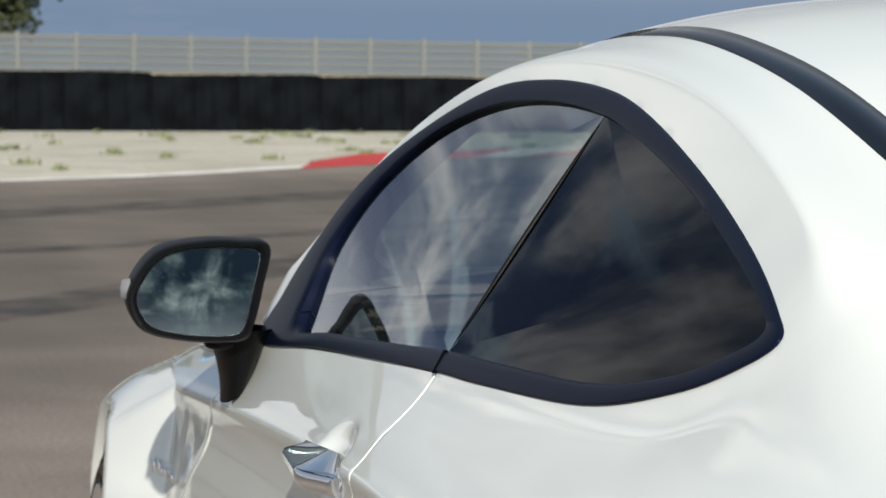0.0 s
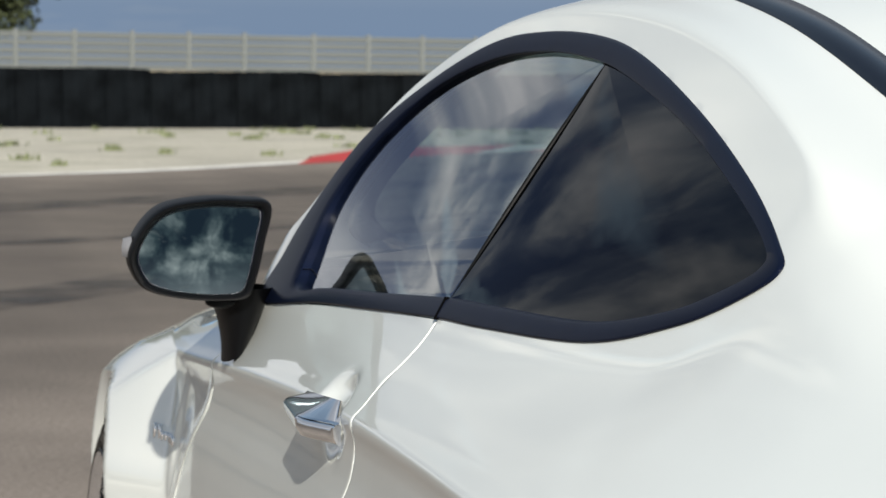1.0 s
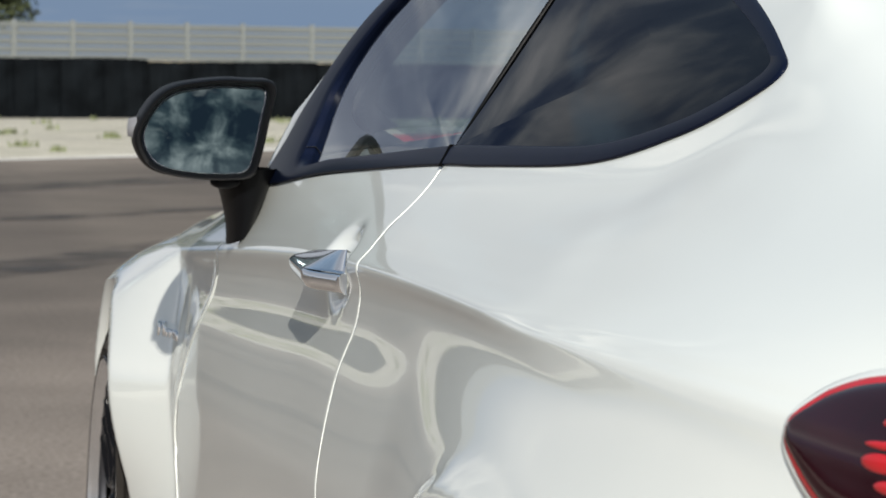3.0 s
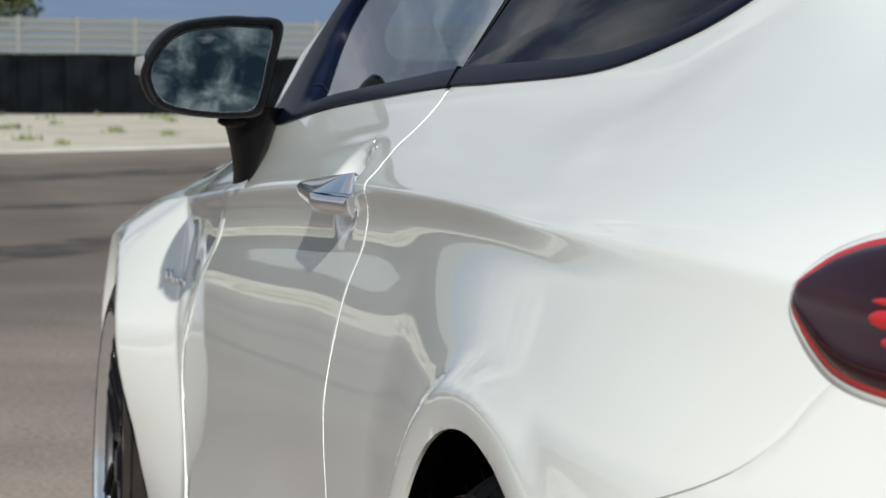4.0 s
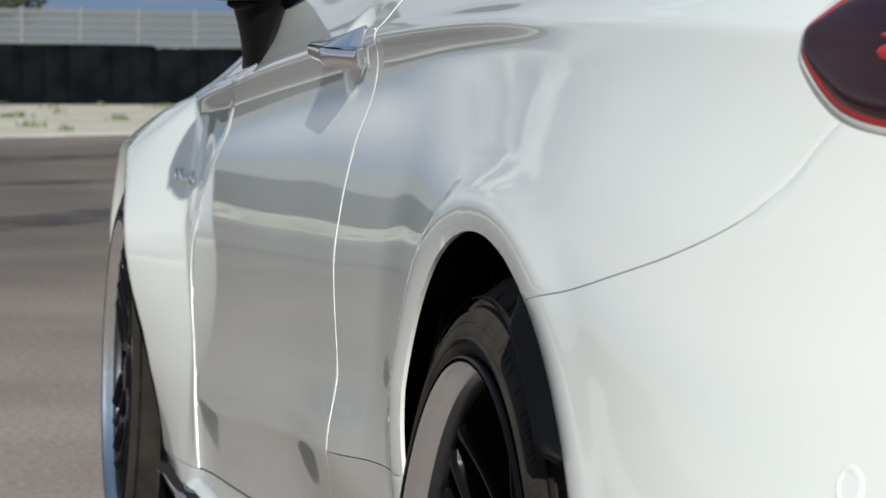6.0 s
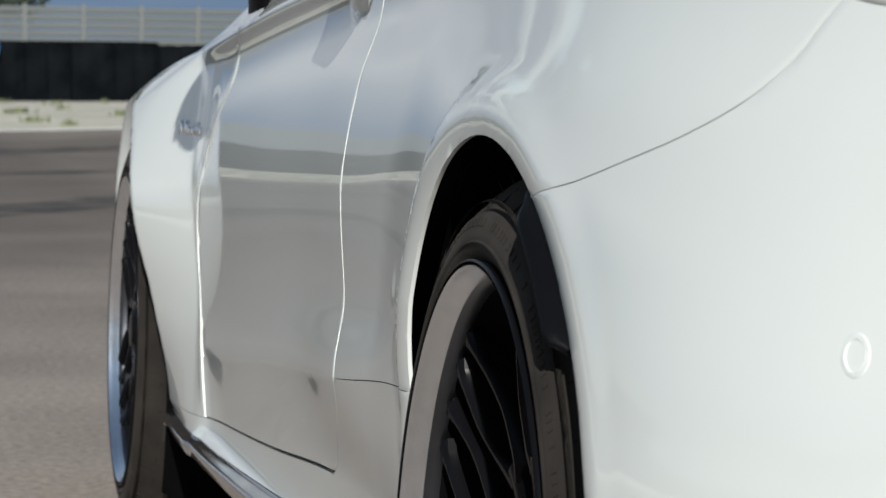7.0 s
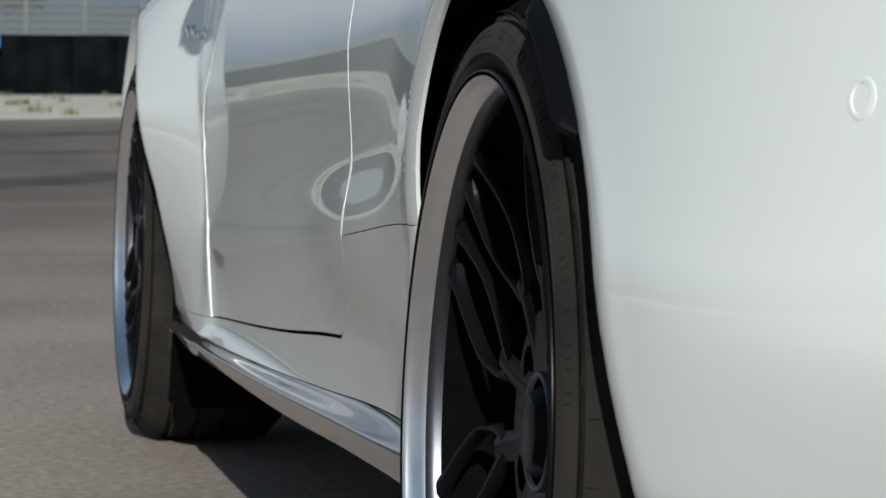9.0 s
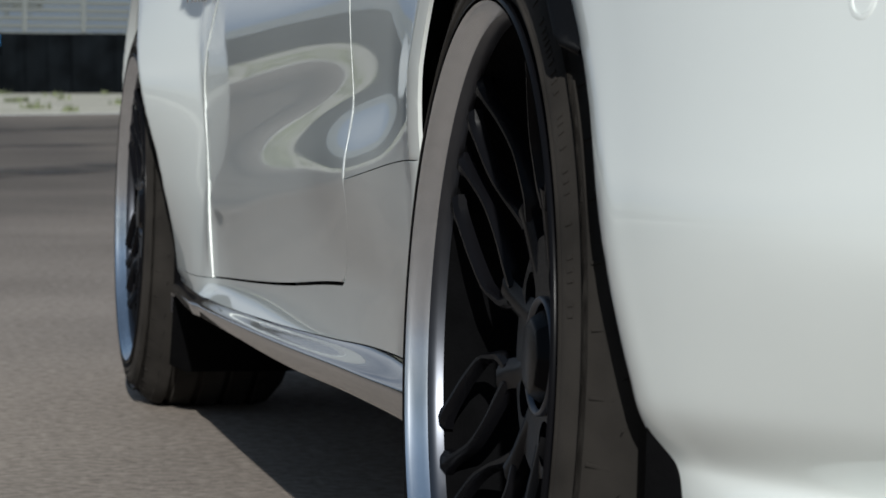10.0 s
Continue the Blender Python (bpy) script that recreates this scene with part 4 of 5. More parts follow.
    for k in range(5):
        a = radians(50 + 72 * k)
        m = pose(face + 0.022, 0.067 * math.sin(a), 0.067 * math.cos(a), 0, 90, 0)
        bm = bmesh.new()
        bmesh.ops.create_cone(bm, cap_ends=True, segments=6, radius1=0.0095, radius2=0.0085, depth=0.020, matrix=m)
        part("wheel_bolt", bm, STEEL, w, smooth=False)
    bm = bmesh.new()
    a = 0.28
    m = pose(fl + 0.045, (rr - 0.045) * math.sin(-0.28), (rr - 0.045) * math.cos(-0.28)) @ Euler((0.28, radians(38), 0)).to_matrix().to_4x4()
    bmesh.ops.create_cone(bm, cap_ends=True, segments=14, radius1=0.0055, radius2=0.0045, depth=0.036, matrix=m @ pose(0, 0, 0, 0, 90, 0))
    part("valve", bm, BLACK_PLASTIC, w, "black valve stem")
    # brake
    v, f = lathe([(0.10, face + 0.11), (0.185, face + 0.11), (0.187, face + 0.112), (0.187, face + 0.140), (0.10, face + 0.142)], 80)
    mesh_object("brake_disc", v, f, STEEL, w, "dull steel brake disc")
    w.matrix_world = Matrix.Translation((side * x_face, y, z)) @ (Matrix.Identity(4) if side < 0 else pose(0, 0, 0, 0, 0, 180)) @ pose(0, 0, 0, 0, camber, 0) @ pose(half, 0, 0)
    return w


for side in (-1, 1):
    wheel("rear_wheel", 0.9225, 0.0, 0.338, 0.336, 0.259, 0.285, side, "black twin-spoke alloy wheel with a bright lip", 2.2, 1.0)
    wheel("front_wheel", 0.921, FRONT_AXLE[0], 0.322, 0.322, 0.244, 0.255, side, "black twin-spoke alloy wheel with a bright lip", 1.5, 0.35)
    for (cy, cz), r in ((REAR_AXLE, ARCH_R), (FRONT_AXLE, ARCH_F)):
        # wheel house
        verts, n = [], 40
        for i in range(n + 1):
            a = radians(-38) + radians(256) * i / n
            ex = float(arch_extra(cy + r * math.cos(a), cz + r * math.sin(a), cy))
            for xx, rr in ((0.884, r + ex + 0.003), (0.86, r + ex + 0.020), (0.60, r + 0.022), (0.52, r - 0.04), (0.50, 0.02)):
                verts.append((side * xx, cy + rr * math.cos(a), cz + rr * math.sin(a)))
        mesh_object("wheel_house", verts, grid_faces(n + 1, 5), LINER, car, "black lining of the wheel arch")


for side in (-1, 1):
    verts = []
    for i in range(24):
        t = i / 23
        a = radians(115 + 26 * t)
        w_ = 0.0155 * smooth_step(t / 0.30 + 0.10) * math.sqrt(max(0.0, 1 - (max(0.0, t - 0.90) / 0.10) ** 2)) + 0.001
        ye, ze = REAR_AXLE[0] + (ARCH_R - 0.001) * math.cos(a), REAR_AXLE[1] + (ARCH_R - 0.001) * math.sin(a)
        ex = float(arch_extra(ye, ze, 0.0))
        ye, ze = ye + ex * math.cos(a), ze + ex * math.sin(a)
        xe = side_x(ye, ze)
        for d, o in ((-0.001, -0.004), (0.000, 0.35 * w_), (0.001, 0.85 * w_), (0.0035, w_), (0.006, 0.85 * w_), (0.008, 0.2 * w_), (0.012, -0.03)):
            verts.append((side * (xe + o), ye - d * math.cos(a), ze - d * math.sin(a)))
    mesh_object("arch_flap", verts, grid_faces(24, 7), BLACK_PLASTIC, car, "black plastic air flap at the rear of the wheel arch")
    badge = tagged(new("badge"), "small chrome badge letters on the front wing")
    badge.parent = car
    for i, (w_, h_) in enumerate(((0.016, 0.022), (0.012, 0.022), (0.009, 0.013), (0.006, 0.013), (0.009, 0.013), (0.009, 0.013), (0.009, 0.013), (0.009, 0.013))):
        yy, zz = 2.36 - 0.0155 * i - (0.006 if i > 0 else 0), 0.657 + (0.004 if i < 2 else 0)
        bm = bmesh.new()
        xx = side_x(yy, zz)
        box(bm, side * (xx - 0.004), side * (xx + 0.0030), yy - w_ / 2, yy + w_ / 2, zz - h_ / 2, zz + h_ / 2, 0.0012)
        part("bar", bm, CHROME, badge)


# ---- door mirror ----
def door_mirror(side):
    m = tagged(new("door_mirror"), "black door mirror on a stalk with a clouded sky in its glass")
    m.parent = car
    rim = closed_curve([(.811, 1.021), (.846, 1.027), (.885, 1.027), (.935, 1.018), (.963, .996), (.981, .960), (.975, .932), (.957, .914), (.915, .905), (.865, .903), (.838, .908), (.828, .930), (.818, .975)], 6)
    c = rim.mean(axis=0)
    n = len(rim)
    steps = [(1.0, 0.0), (1.012, 0.012), (1.01, 0.04), (0.96, 0.085), (0.84, 0.12), (0.62, 0.145), (0.30, 0.157), (0.02, 0.16)]
    verts, faces = [], []
    front = [(0.880, 0.010), (0.900, 0.001), (0.930, -0.003), (0.975, -0.004)] + steps
    for f, d in front:
        for p in rim:
            q = c + (p - c) * f
            # lean back towards the outside
            verts.append((side * q[0], 1.605 + d + 0.02 * (q[0] - 0.81) / 0.17, q[1] + d * 0.05))
    k = len(front)
    faces = [(i * n + j, (i + 1) * n + j, (i + 1) * n + (j + 1) % n, i * n + (j + 1) % n) for i in range(k - 1) for j in range(n)]
    bm = bmesh.new()
    vs = [bm.verts.new(v) for v in verts]
    for f in faces:
        bm.faces.new([vs[i] for i in f])
    part("mirror_housing", bm, BLACK_PLASTIC, m, "satin black housing", sharp=45)
    # glass, tipped up a little
    verts, faces, rings = [], [], 6
    for r_ in range(rings):
        f = 0.87 * (r_ + 1) / rings
        for p in rim:
            q = c + (p - c) * f
            yy = 1.6175 + 0.02 * (q[0] - 0.81) / 0.17 + (q[1] - c[1]) * 0.115 + ((q[0] - c[0]) ** 2 + (q[1] - c[1]) ** 2) / 2.4 - 0.002
            verts.append((side * q[0], yy, q[1]))
    faces = [(i * n + j, (i + 1) * n + j, (i + 1) * n + (j + 1) % n, i * n + (j + 1) % n) for i in range(rings - 1) for j in range(n)] + [tuple(range(n))]
    bm = bmesh.new()
    vs = [bm.verts.new(v) for v in verts]
    for f in faces:
        bm.faces.new([vs[i] for i in f])
    part("mirror_glass", bm, MIRROR, m, "tinted mirror glass")
    verts = []
    for f, d in ((0.862, 0.0035), (0.866, -0.002), (0.880, -0.002), (0.895, 0.006)):
        for p in rim:
            q = c + (p - c) * f
            verts.append((side * q[0], 1.6165 + d + 0.02 * (q[0] - 0.81) / 0.17 + (q[1] - c[1]) * 0.05, q[1]))
    faces = [(i * n + j, (i + 1) * n + j, (i + 1) * n + (j + 1) % n, i * n + (j + 1) % n) for i in range(3) for j in range(n)]
    mesh_object("glass_frame", verts, faces, BLACK_GLOSS, m)
    # ground edge of the glass
    verts = []
    for f, d in ((0.8585, -0.0018), (0.8610, -0.0027), (0.864, -0.0026)):
        for p in rim:
            q = c + (p - c) * f
            yy = 1.6175 + 0.02 * (q[0] - 0.81) / 0.17 + (q[1] - c[1]) * 0.115 + ((q[0] - c[0]) ** 2 + (q[1] - c[1]) ** 2) / 2.4 - 0.002
            verts.append((side * q[0], yy + d - 0.0006, q[1]))
    faces = [(i * n + j, (i + 1) * n + j, (i + 1) * n + (j + 1) % n, i * n + (j + 1) % n) for i in range(2) for j in range(n)]
    mesh_object("glass_bevel", verts, faces, RIM_GREY, m, "thin ground edge of the mirror glass")
    # indicator strip round the outer edge
    bm = bmesh.new()
    rows = []
    for i in range(12):
        t = i / 11
        a = Vector((0.9815 - 0.10 * t**1.6, 1.640 + 0.085 * t, 0.967 + 0.004 * t))
        rows.append([bm.verts.new((side * (a.x + o), a.y, a.z + h)) for o, h in ((-0.004, -0.013), (0.0075, -0.011), (0.0085, 0.0), (0.0065, 0.011), (-0.004, 0.013))])
    for i in range(11):
        for j in range(4):
            bm.faces.new((rows[i][j], rows[i + 1][j], rows[i + 1][j + 1], rows[i][j + 1]))
    bm.faces.new(rows[0])
    part("indicator", bm, SMOKED, m, "smoked indicator lens")
    # stalk: rises from the door's shoulder
    bm = bmesh.new()
    rows = []
    for i in range(9):
        t = i / 8
        cx, cy, cz = 0.838 + 0.010 * t * t, 1.735 - 0.045 * t, 0.828 + 0.088 * t
        hx, hy = 0.016 + 0.026 * t**1.4, 0.050 + 0.012 * t
        row = []
        for j in range(16):
            a = 2 * math.pi * j / 16
            row.append(bm.verts.new((side * (cx + hx * math.cos(a) - 0.010 * t), cy + hy * math.sin(a), cz + 0.010 * math.cos(a) * (1 - t) * -1)))
        rows.append(row)
    for i in range(8):
        for j in range(16):
            bm.faces.new((rows[i][j], rows[i + 1][j], rows[i + 1][(j + 1) % 16], rows[i][(j + 1) % 16]))
    part("mirror_stalk", bm, BLACK_PLASTIC, m, "black stalk")
    bm = bmesh.new()
    bmesh.ops.create_uvsphere(bm, u_segments=16, v_segments=8, radius=0.012, matrix=pose(side * 0.868, 1.64, 0.900) @ Matrix.Diagonal((1.6, 1.2, 0.7, 1)))
    part("mirror_lamp", bm, BLACK_PLASTIC, m)


for side in (-1, 1):
    door_mirror(side)


# ---- door handles ----
def door_handle(side):
    h = tagged(new("door_handle"), "bright metal door handle in a white painted cup")
    h.parent = car
    # grip: a bowed bar, its top face inlaid with chrome
    n = 24
    grip, inlay = [], []
    for i in range(n):
        t = i / (n - 1)
        y = 0.822 + 0.222 * t
        bow = math.sin(math.pi * (0.06 + 0.90 * t)) ** 0.7
        z_top = 0.862 - 0.012 * t
        z_out = z_top - 0.004 - 0.019 * (1 - t) ** 1.2
        z_bot = 0.817 + 0.012 * t
        x_in = 0.850
        x_out = 0.858 + 0.030 * smooth_step(t / 0.30) * (1 - 0.30 * t) - 0.020 * smooth_step((t - 0.85) / 0.15)
        grip.append([(x_in, z_out - 0.001), (x_out - 0.003, z_out - 0.001), (x_out, z_out - 0.004), (x_out - 0.001, z_bot + 0.008), (x_out - 0.004, z_bot + 0.002), (x_out - 0.008, z_bot), (x_in, z_bot + 0.003)])
        inlay.append([(x_in - 0.004, z_top - 0.003), (x_in, z_top), (x_out - 0.006, z_out + 0.001), (x_out - 0.002, z_out - 0.001)])
        grip[-1] = [(a, y, c) for a, c in grip[-1]]
        inlay[-1] = [(a, y - 0.002, c) for a, c in inlay[-1]]
    bm = bmesh.new()
    rows = [[bm.verts.new((side * a, y, z)) for a, y, z in r] for r in grip]
    for i in range(n - 1):
        for j in range(7):
            bm.faces.new((rows[i][j], rows[i + 1][j], rows[i + 1][(j + 1) % 7], rows[i][(j + 1) % 7]))
    bm.faces.new(rows[0])
    bm.faces.new(rows[-1])
    part("grip", bm, CHROME, h, "bright metal grip", sharp=50)
    bm = bmesh.new()
    rows = [[bm.verts.new((side * a, y, z)) for a, y, z in r] for r in inlay]
    for i in range(n - 1):
        for j in range(3):
            bm.faces.new((rows[i][j], rows[i + 1][j], rows[i + 1][j + 1], rows[i][j + 1]))
    part("inlay", bm, CHROME, h, "chrome inlay", sharp=30)
    return h


for side in (-1, 1):
    door_handle(side)


# ---- tail lamps ----
# edges of the lens behind its tip: way back, height
LAMP_TOP = ((0, .006, .014, .026, .050, .12, .42), (.832, .847, .856, .865, .874, .884, .900))
LAMP_BOT = ((0, .005, .014, .034, .058, .082, .106, .20, .42), (.832, .826, .817, .802, .790, .784, .781, .775, .770))


def tail_lamp(side):
    lamp = tagged(new("tail_lamp"), "dark red tail lamp with bright red reflectors")
    lamp.parent = car

    def lens(off, shrink):
        nu, nv = 40, 18
        verts = []
        for i in range(nu):
            t = (i / (nu - 1)) ** 1.7
            y = -0.502 - shrink * 0.6 - 0.42 * t
            s_ = max(0.0, -0.502 - shrink * 0.6 - y)
            top = float(hermite(LAMP_TOP[0], LAMP_TOP[1], s_)) - shrink
            bot = float(hermite(LAMP_BOT[0], LAMP_BOT[1], s_)) + shrink
            if i == 0 or top < bot:
                top = bot = 0.832
            for j in range(nv):
                f = j / (nv - 1)
                z = bot + (top - bot) * f
                dome = (1 - (2 * f - 1) ** 8) * smooth_step(min(1, (i / 4)))
                verts.append((side * (side_x(y, z) + off * dome - (0.012 if off > 0 and (j in (0, nv - 1) or i == 0) else 0)), y, z))
        return verts, grid_faces(nu, nv)
    v, f = lens(0.0045, 0.0042)
    mesh_object("lens", v, f, RED_LENS, lamp, "dark red lens")
    v, f = lens(0.0030, 0.0)
    mesh_object("lens_edge", v, f, RED_LED, lamp, "bright red edge of the lens")
    v, f = lens(0.0018, -0.0042)
    mesh_object("lamp_rim", v, f, PAINT, lamp, "white painted rim")
    for k, (y, z, r_, l_) in enumerate(((-0.612, 0.8480, 0.0050, 0.020), (-0.612, 0.8375, 0.0026, 0.024), (-0.608, 0.8280, 0.0056, 0.020), (-0.620, 0.8160, 0.0040, 0.018))):
        bm = bmesh.new()
        bmesh.ops.create_uvsphere(bm, u_segments=16, v_segments=10, radius=1.0, matrix=Matrix.Translation((side * (side_x(y, z) + 0.0040), y, z)) @ pose(0, 0, 0, 0, 0, math.degrees(math.atan((side_x(y + 0.02, z) - side_x(y - 0.02, z)) / 0.04)) * (1 if side < 0 else -1)) @ Matrix.Diagonal((0.0022, l_, r_, 1)))
        part("reflector", bm, RED_LED, lamp, "bright red reflector")


for side in (-1, 1):
    tail_lamp(side)
    # parking sensor in the bumper
    yy, zz = -0.616, 0.592
    xx = side_x(yy, zz)
    v, f = lathe([(0.0088, 0.0010), (0.0090, 0.0001), (0.0093, 0.0004), (0.0097, 0.0001), (0.0120, 0.0002), (0.0132, 0.0010)], 28)
    sensor = mesh_object("parking_sensor", v, f, PAINT, car, "white parking sensor")
    sensor.data.set_sharp_from_angle(angle=radians(20))
    facing = Vector((1.0, -(side_x(yy + 0.02, zz) - side_x(yy - 0.02, zz)) / 0.04, -(side_x(yy, zz + 0.02) - side_x(yy, zz - 0.02)) / 0.04))
    facing.x = side
    facing.normalize()
    sensor.matrix_world = Matrix.Translation(Vector((side * xx, yy, zz)) + facing * 0.0006) @ facing.to_track_quat("-X", "Z").to_matrix().to_4x4()


# ---- cabin ----
bm = bmesh.new()
box(bm, -0.76, 0.76, 0.1, 2.0, 0.20, 0.30, 0.02)
part("cabin_floor", bm, CABIN, car)
for side in (-1, 1):
    ys = np.linspace(0.0, 1.75, 24)
    verts = []
    for yy in ys:
        for zz in (0.25, 0.5, 0.75, 0.90, 0.945):
            verts.append((side * (0.80 if zz < 0.8 else 0.79 - (zz - 0.8) * 0.35), yy, zz if zz < 0.9 else zz - 0.02))
    mesh_object("door_lining", verts, grid_faces(24, 5), CABIN, car, "black door lining")
    panel("headlining", side, -0.2, 1.27, V_RAIL + 0.3, V_MID, 20, 12, CABIN, car, flange=0.0).location.z = -0.03


def seat(x, y, lean, label):
    s = tagged(new("seat"), label)
    s.parent = car
    bm = bmesh.new()
    box(bm, x - 0.25, x + 0.25, y - 0.1, y + 0.42, 0.30, 0.50, 0.05)
    part("cushion", bm, CABIN, s)
    bm = bmesh.new()
    rows = []
    for i in range(10):
        t = i / 9
        hw = 0.25 - 0.05 * t - 0.06 * smooth_step((t - 0.75) / 0.25)
        th = 0.085 - 0.02 * t
        zc = 0.45 + 0.50 * t
        yc = y - 0.08 - lean * t
        rows.append([bm.verts.new((x + hw * math.copysign(abs(math.cos(a)) ** 0.5, math.cos(a)), yc + th * math.copysign(abs(math.sin(a)) ** 0.7, math.sin(a)), zc)) for a in [2 * math.pi * k / 20 for k in range(20)]])
    for i in range(9):
        for j in range(20):
            bm.faces.new((rows[i][j], rows[i + 1][j], rows[i + 1][(j + 1) % 20], rows[i][(j + 1) % 20]))
    bm.faces.new(rows[-1])
    part("backrest", bm, CABIN, s)


seat(-0.36, 0.98, 0.28, "black leather front sports seat")
seat(0.36, 0.98, 0.28, "black leather front sports seat")
seat(-0.30, 0.22, 0.18, "black leather rear seat")
seat(0.30, 0.22, 0.18, "black leather rear seat")
bm = bmesh.new()
rows = []
for i in range(18):
    t = i / 17
    rows.append([bm.verts.new((-0.76 + 1.52 * t, yy, zz)) for yy, zz in ((1.95, 0.55), (1.62, 0.60), (1.60, 0.80), (1.68, 0.875), (2.0, 0.885))])
for i in range(17):
    for j in range(4):
        bm.faces.new((rows[i][j], rows[i + 1][j], rows[i + 1][j + 1], rows[i][j + 1]))
part("dashboard", bm, CABIN, car, "black dashboard")
bm = bmesh.new()
ring = []
for i in range(40):
    a = 2 * math.pi * i / 40
    for j in range(10):
        b = 2 * math.pi * j / 10
        r = 0.175 + 0.016 * math.cos(b)
        p = pose(-0.36, 1.46, 0.80, 65, 0, 0) @ Vector((r * math.cos(a), r * math.sin(a), 0.016 * math.sin(b)))
        ring.append(bm.verts.new(p))
for i in range(40):
    for j in range(10):
        bm.faces.new((ring[i * 10 + j], ring[((i + 1) % 40) * 10 + j], ring[((i + 1) % 40) * 10 + (j + 1) % 10], ring[i * 10 + (j + 1) % 10]))
part("steering_wheel", bm, CABIN, car)
# under the car: a dark tray
bm = bmesh.new()
box(bm, -0.78, 0.78, -0.85, 3.4, 0.17, 0.21, 0.01)
part("underbody", bm, LINER, car, "black underbody tray")

# ---- the track ----
mesh_object("ground", [(-2500, -2500, -0.03), (2500, -2500, -0.03), (2500, 2500, -0.03), (-2500, 2500, -0.03)], [(0, 1, 2, 3)], GRAVEL)
tagged(bpy.data.objects["ground"], "pale stony ground with sparse grass", "ground", kind="structure")
EDGE = [(-260.0, -70.0), (-120.0, -12.0), (-60.0, 8.0), (-25.0, 20.0), (-8.0, 29.5), (0.6, 36.0), (5.1, 42.7), (8.6, 49.0), (14.0, 54.0), (24.0, 58.0), (70.0, 62.0)]
edge = []
for i in range(len(EDGE) - 1):
    a, b, c, d = [np.array(EDGE[min(max(i + k, 0), len(EDGE) - 1)]) for k in (-1, 0, 1, 2)]
    for s in range(12):
        t = s / 12
        edge.append(0.5 * (2 * b + (c - a) * t + (2 * a - 5 * b + 4 * c - d) * t * t + (3 * b - a - 3 * c + d) * t**3))
edge = np.array(edge + [np.array(EDGE[-1])])
verts = []
for i, e in enumerate(edge):
    for k in range(2):
        p = e if k == 0 else np.array((e[0] * 0.2 + 400.0 * i / len(edge), -300.0))
        verts.append((p[0], p[1], 0.0))
road = mesh_object("road", verts, grid_faces(len(edge), 2), ASPHALT)
tagged(road, "worn grey-brown race track asphalt with rubber marks", "road", kind="structure")
nrm = np.gradient(edge, axis=0)
nrm = np.stack([-nrm[:, 1], nrm[:, 0]], 1) / np.linalg.norm(nrm, axis=1)[:, None]
verts = []
for e, m in zip(edge, nrm):
    for o in (-0.55, -0.05):
        verts.append((e[0] - m[0] * -o, e[1] - m[1] * -o, 0.005))
line = mesh_object("edge_line", verts, grid_faces(len(edge), 2), LINE_PAINT)
tagged(line, "white painted line along the track edge", "road line", kind="structure")


# rubber laid on the asphalt by sliding tyres
for line_, w_ in ((((-14, -3), (-6, 6.5), (-0.47, 14.3), (1.0, 17.0), (5.0, 25.5), (8.0, 33.0)), 0.34), (((-16, 8), (-7, 17.5), (0.13, 26.1), (4.1, 31.4), (9.5, 40.0)), 0.55), (((-20, 2), (-9, 11.5), (-1.0, 19.0), (4.5, 25.3), (10.0, 33.0)), 0.22)):
    p = np.array(line_, float)
    d = np.concatenate([[0], np.cumsum(np.linalg.norm(np.diff(p, axis=0), axis=1))])
    s = np.linspace(0, d[-1], 60)
    q = np.stack([hermite(d, p[:, c], s) for c in (0, 1)], 1)
    g = np.gradient(q, axis=0)
    g = np.stack([-g[:, 1], g[:, 0]], 1) / np.linalg.norm(g, axis=1)[:, None]
    verts = []
    for a, m in zip(q, g):
        for o in (-1, 0, 1):
            verts.append((a[0] + m[0] * o * w_, a[1] + m[1] * o * w_, 0.004))
    tagged(mesh_object("tyre_mark", verts, grid_faces(60, 3), SKID), "dark rubber tyre mark on the asphalt", "tyre mark", kind="structure")

# kerb on the inside of the bend
for k, (a0, a1) in enumerate(((5.85, 7.00), (7.00, 7.30), (7.30, 8.0))):
    seg = np.linspace(a0, a1, 8)
    verts = []
    for q in seg:
        rise = smooth_step((q - 5.80) / 0.45)
        # its ends are cut on the skew
        for o, h, skew in ((-0.70, 0.008, 0.0), (-0.65, 0.016, 0.02), (0.50, 0.085, 0.53), (0.60, 0.08, 0.55), (0.64, -0.03, 0.55)):
            i = (q + skew) * 12
            e = np.array([np.interp(i, np.arange(len(edge)), edge[:, c]) for c in (0, 1)])
            m = np.array([np.interp(i, np.arange(len(edge)), nrm[:, c]) for c in (0, 1)])
            verts.append((e[0] + m[0] * o, e[1] + m[1] * o, max(h * rise, 0.008) if h > 0 else h))
    kerb = mesh_object("kerb", verts, grid_faces(8, 5), (KERB_RED, KERB_WHITE, KERB_RED)[k])
    tagged(kerb, ("red" if k % 2 == 0 else "white") + " painted kerb stone at the track edge", "kerb", group="kerbs along the bend")


def polyline(points, step):
    """Points and headings at even steps along a line."""
    p = np.array(points, float)
    d = np.concatenate([[0], np.cumsum(np.linalg.norm(np.diff(p, axis=0), axis=1))])
    out = []
    for s in np.arange(0, d[-1], step):
        q = np.array([np.interp(s, d, p[:, c]) for c in (0, 1)])
        q2 = np.array([np.interp(min(s + 0.5, d[-1]), d, p[:, c]) for c in (0, 1)])
        q1 = np.array([np.interp(max(s - 0.5, 0), d, p[:, c]) for c in (0, 1)])
        out.append((q, math.atan2(*(q2 - q1)[::-1])))
    return out


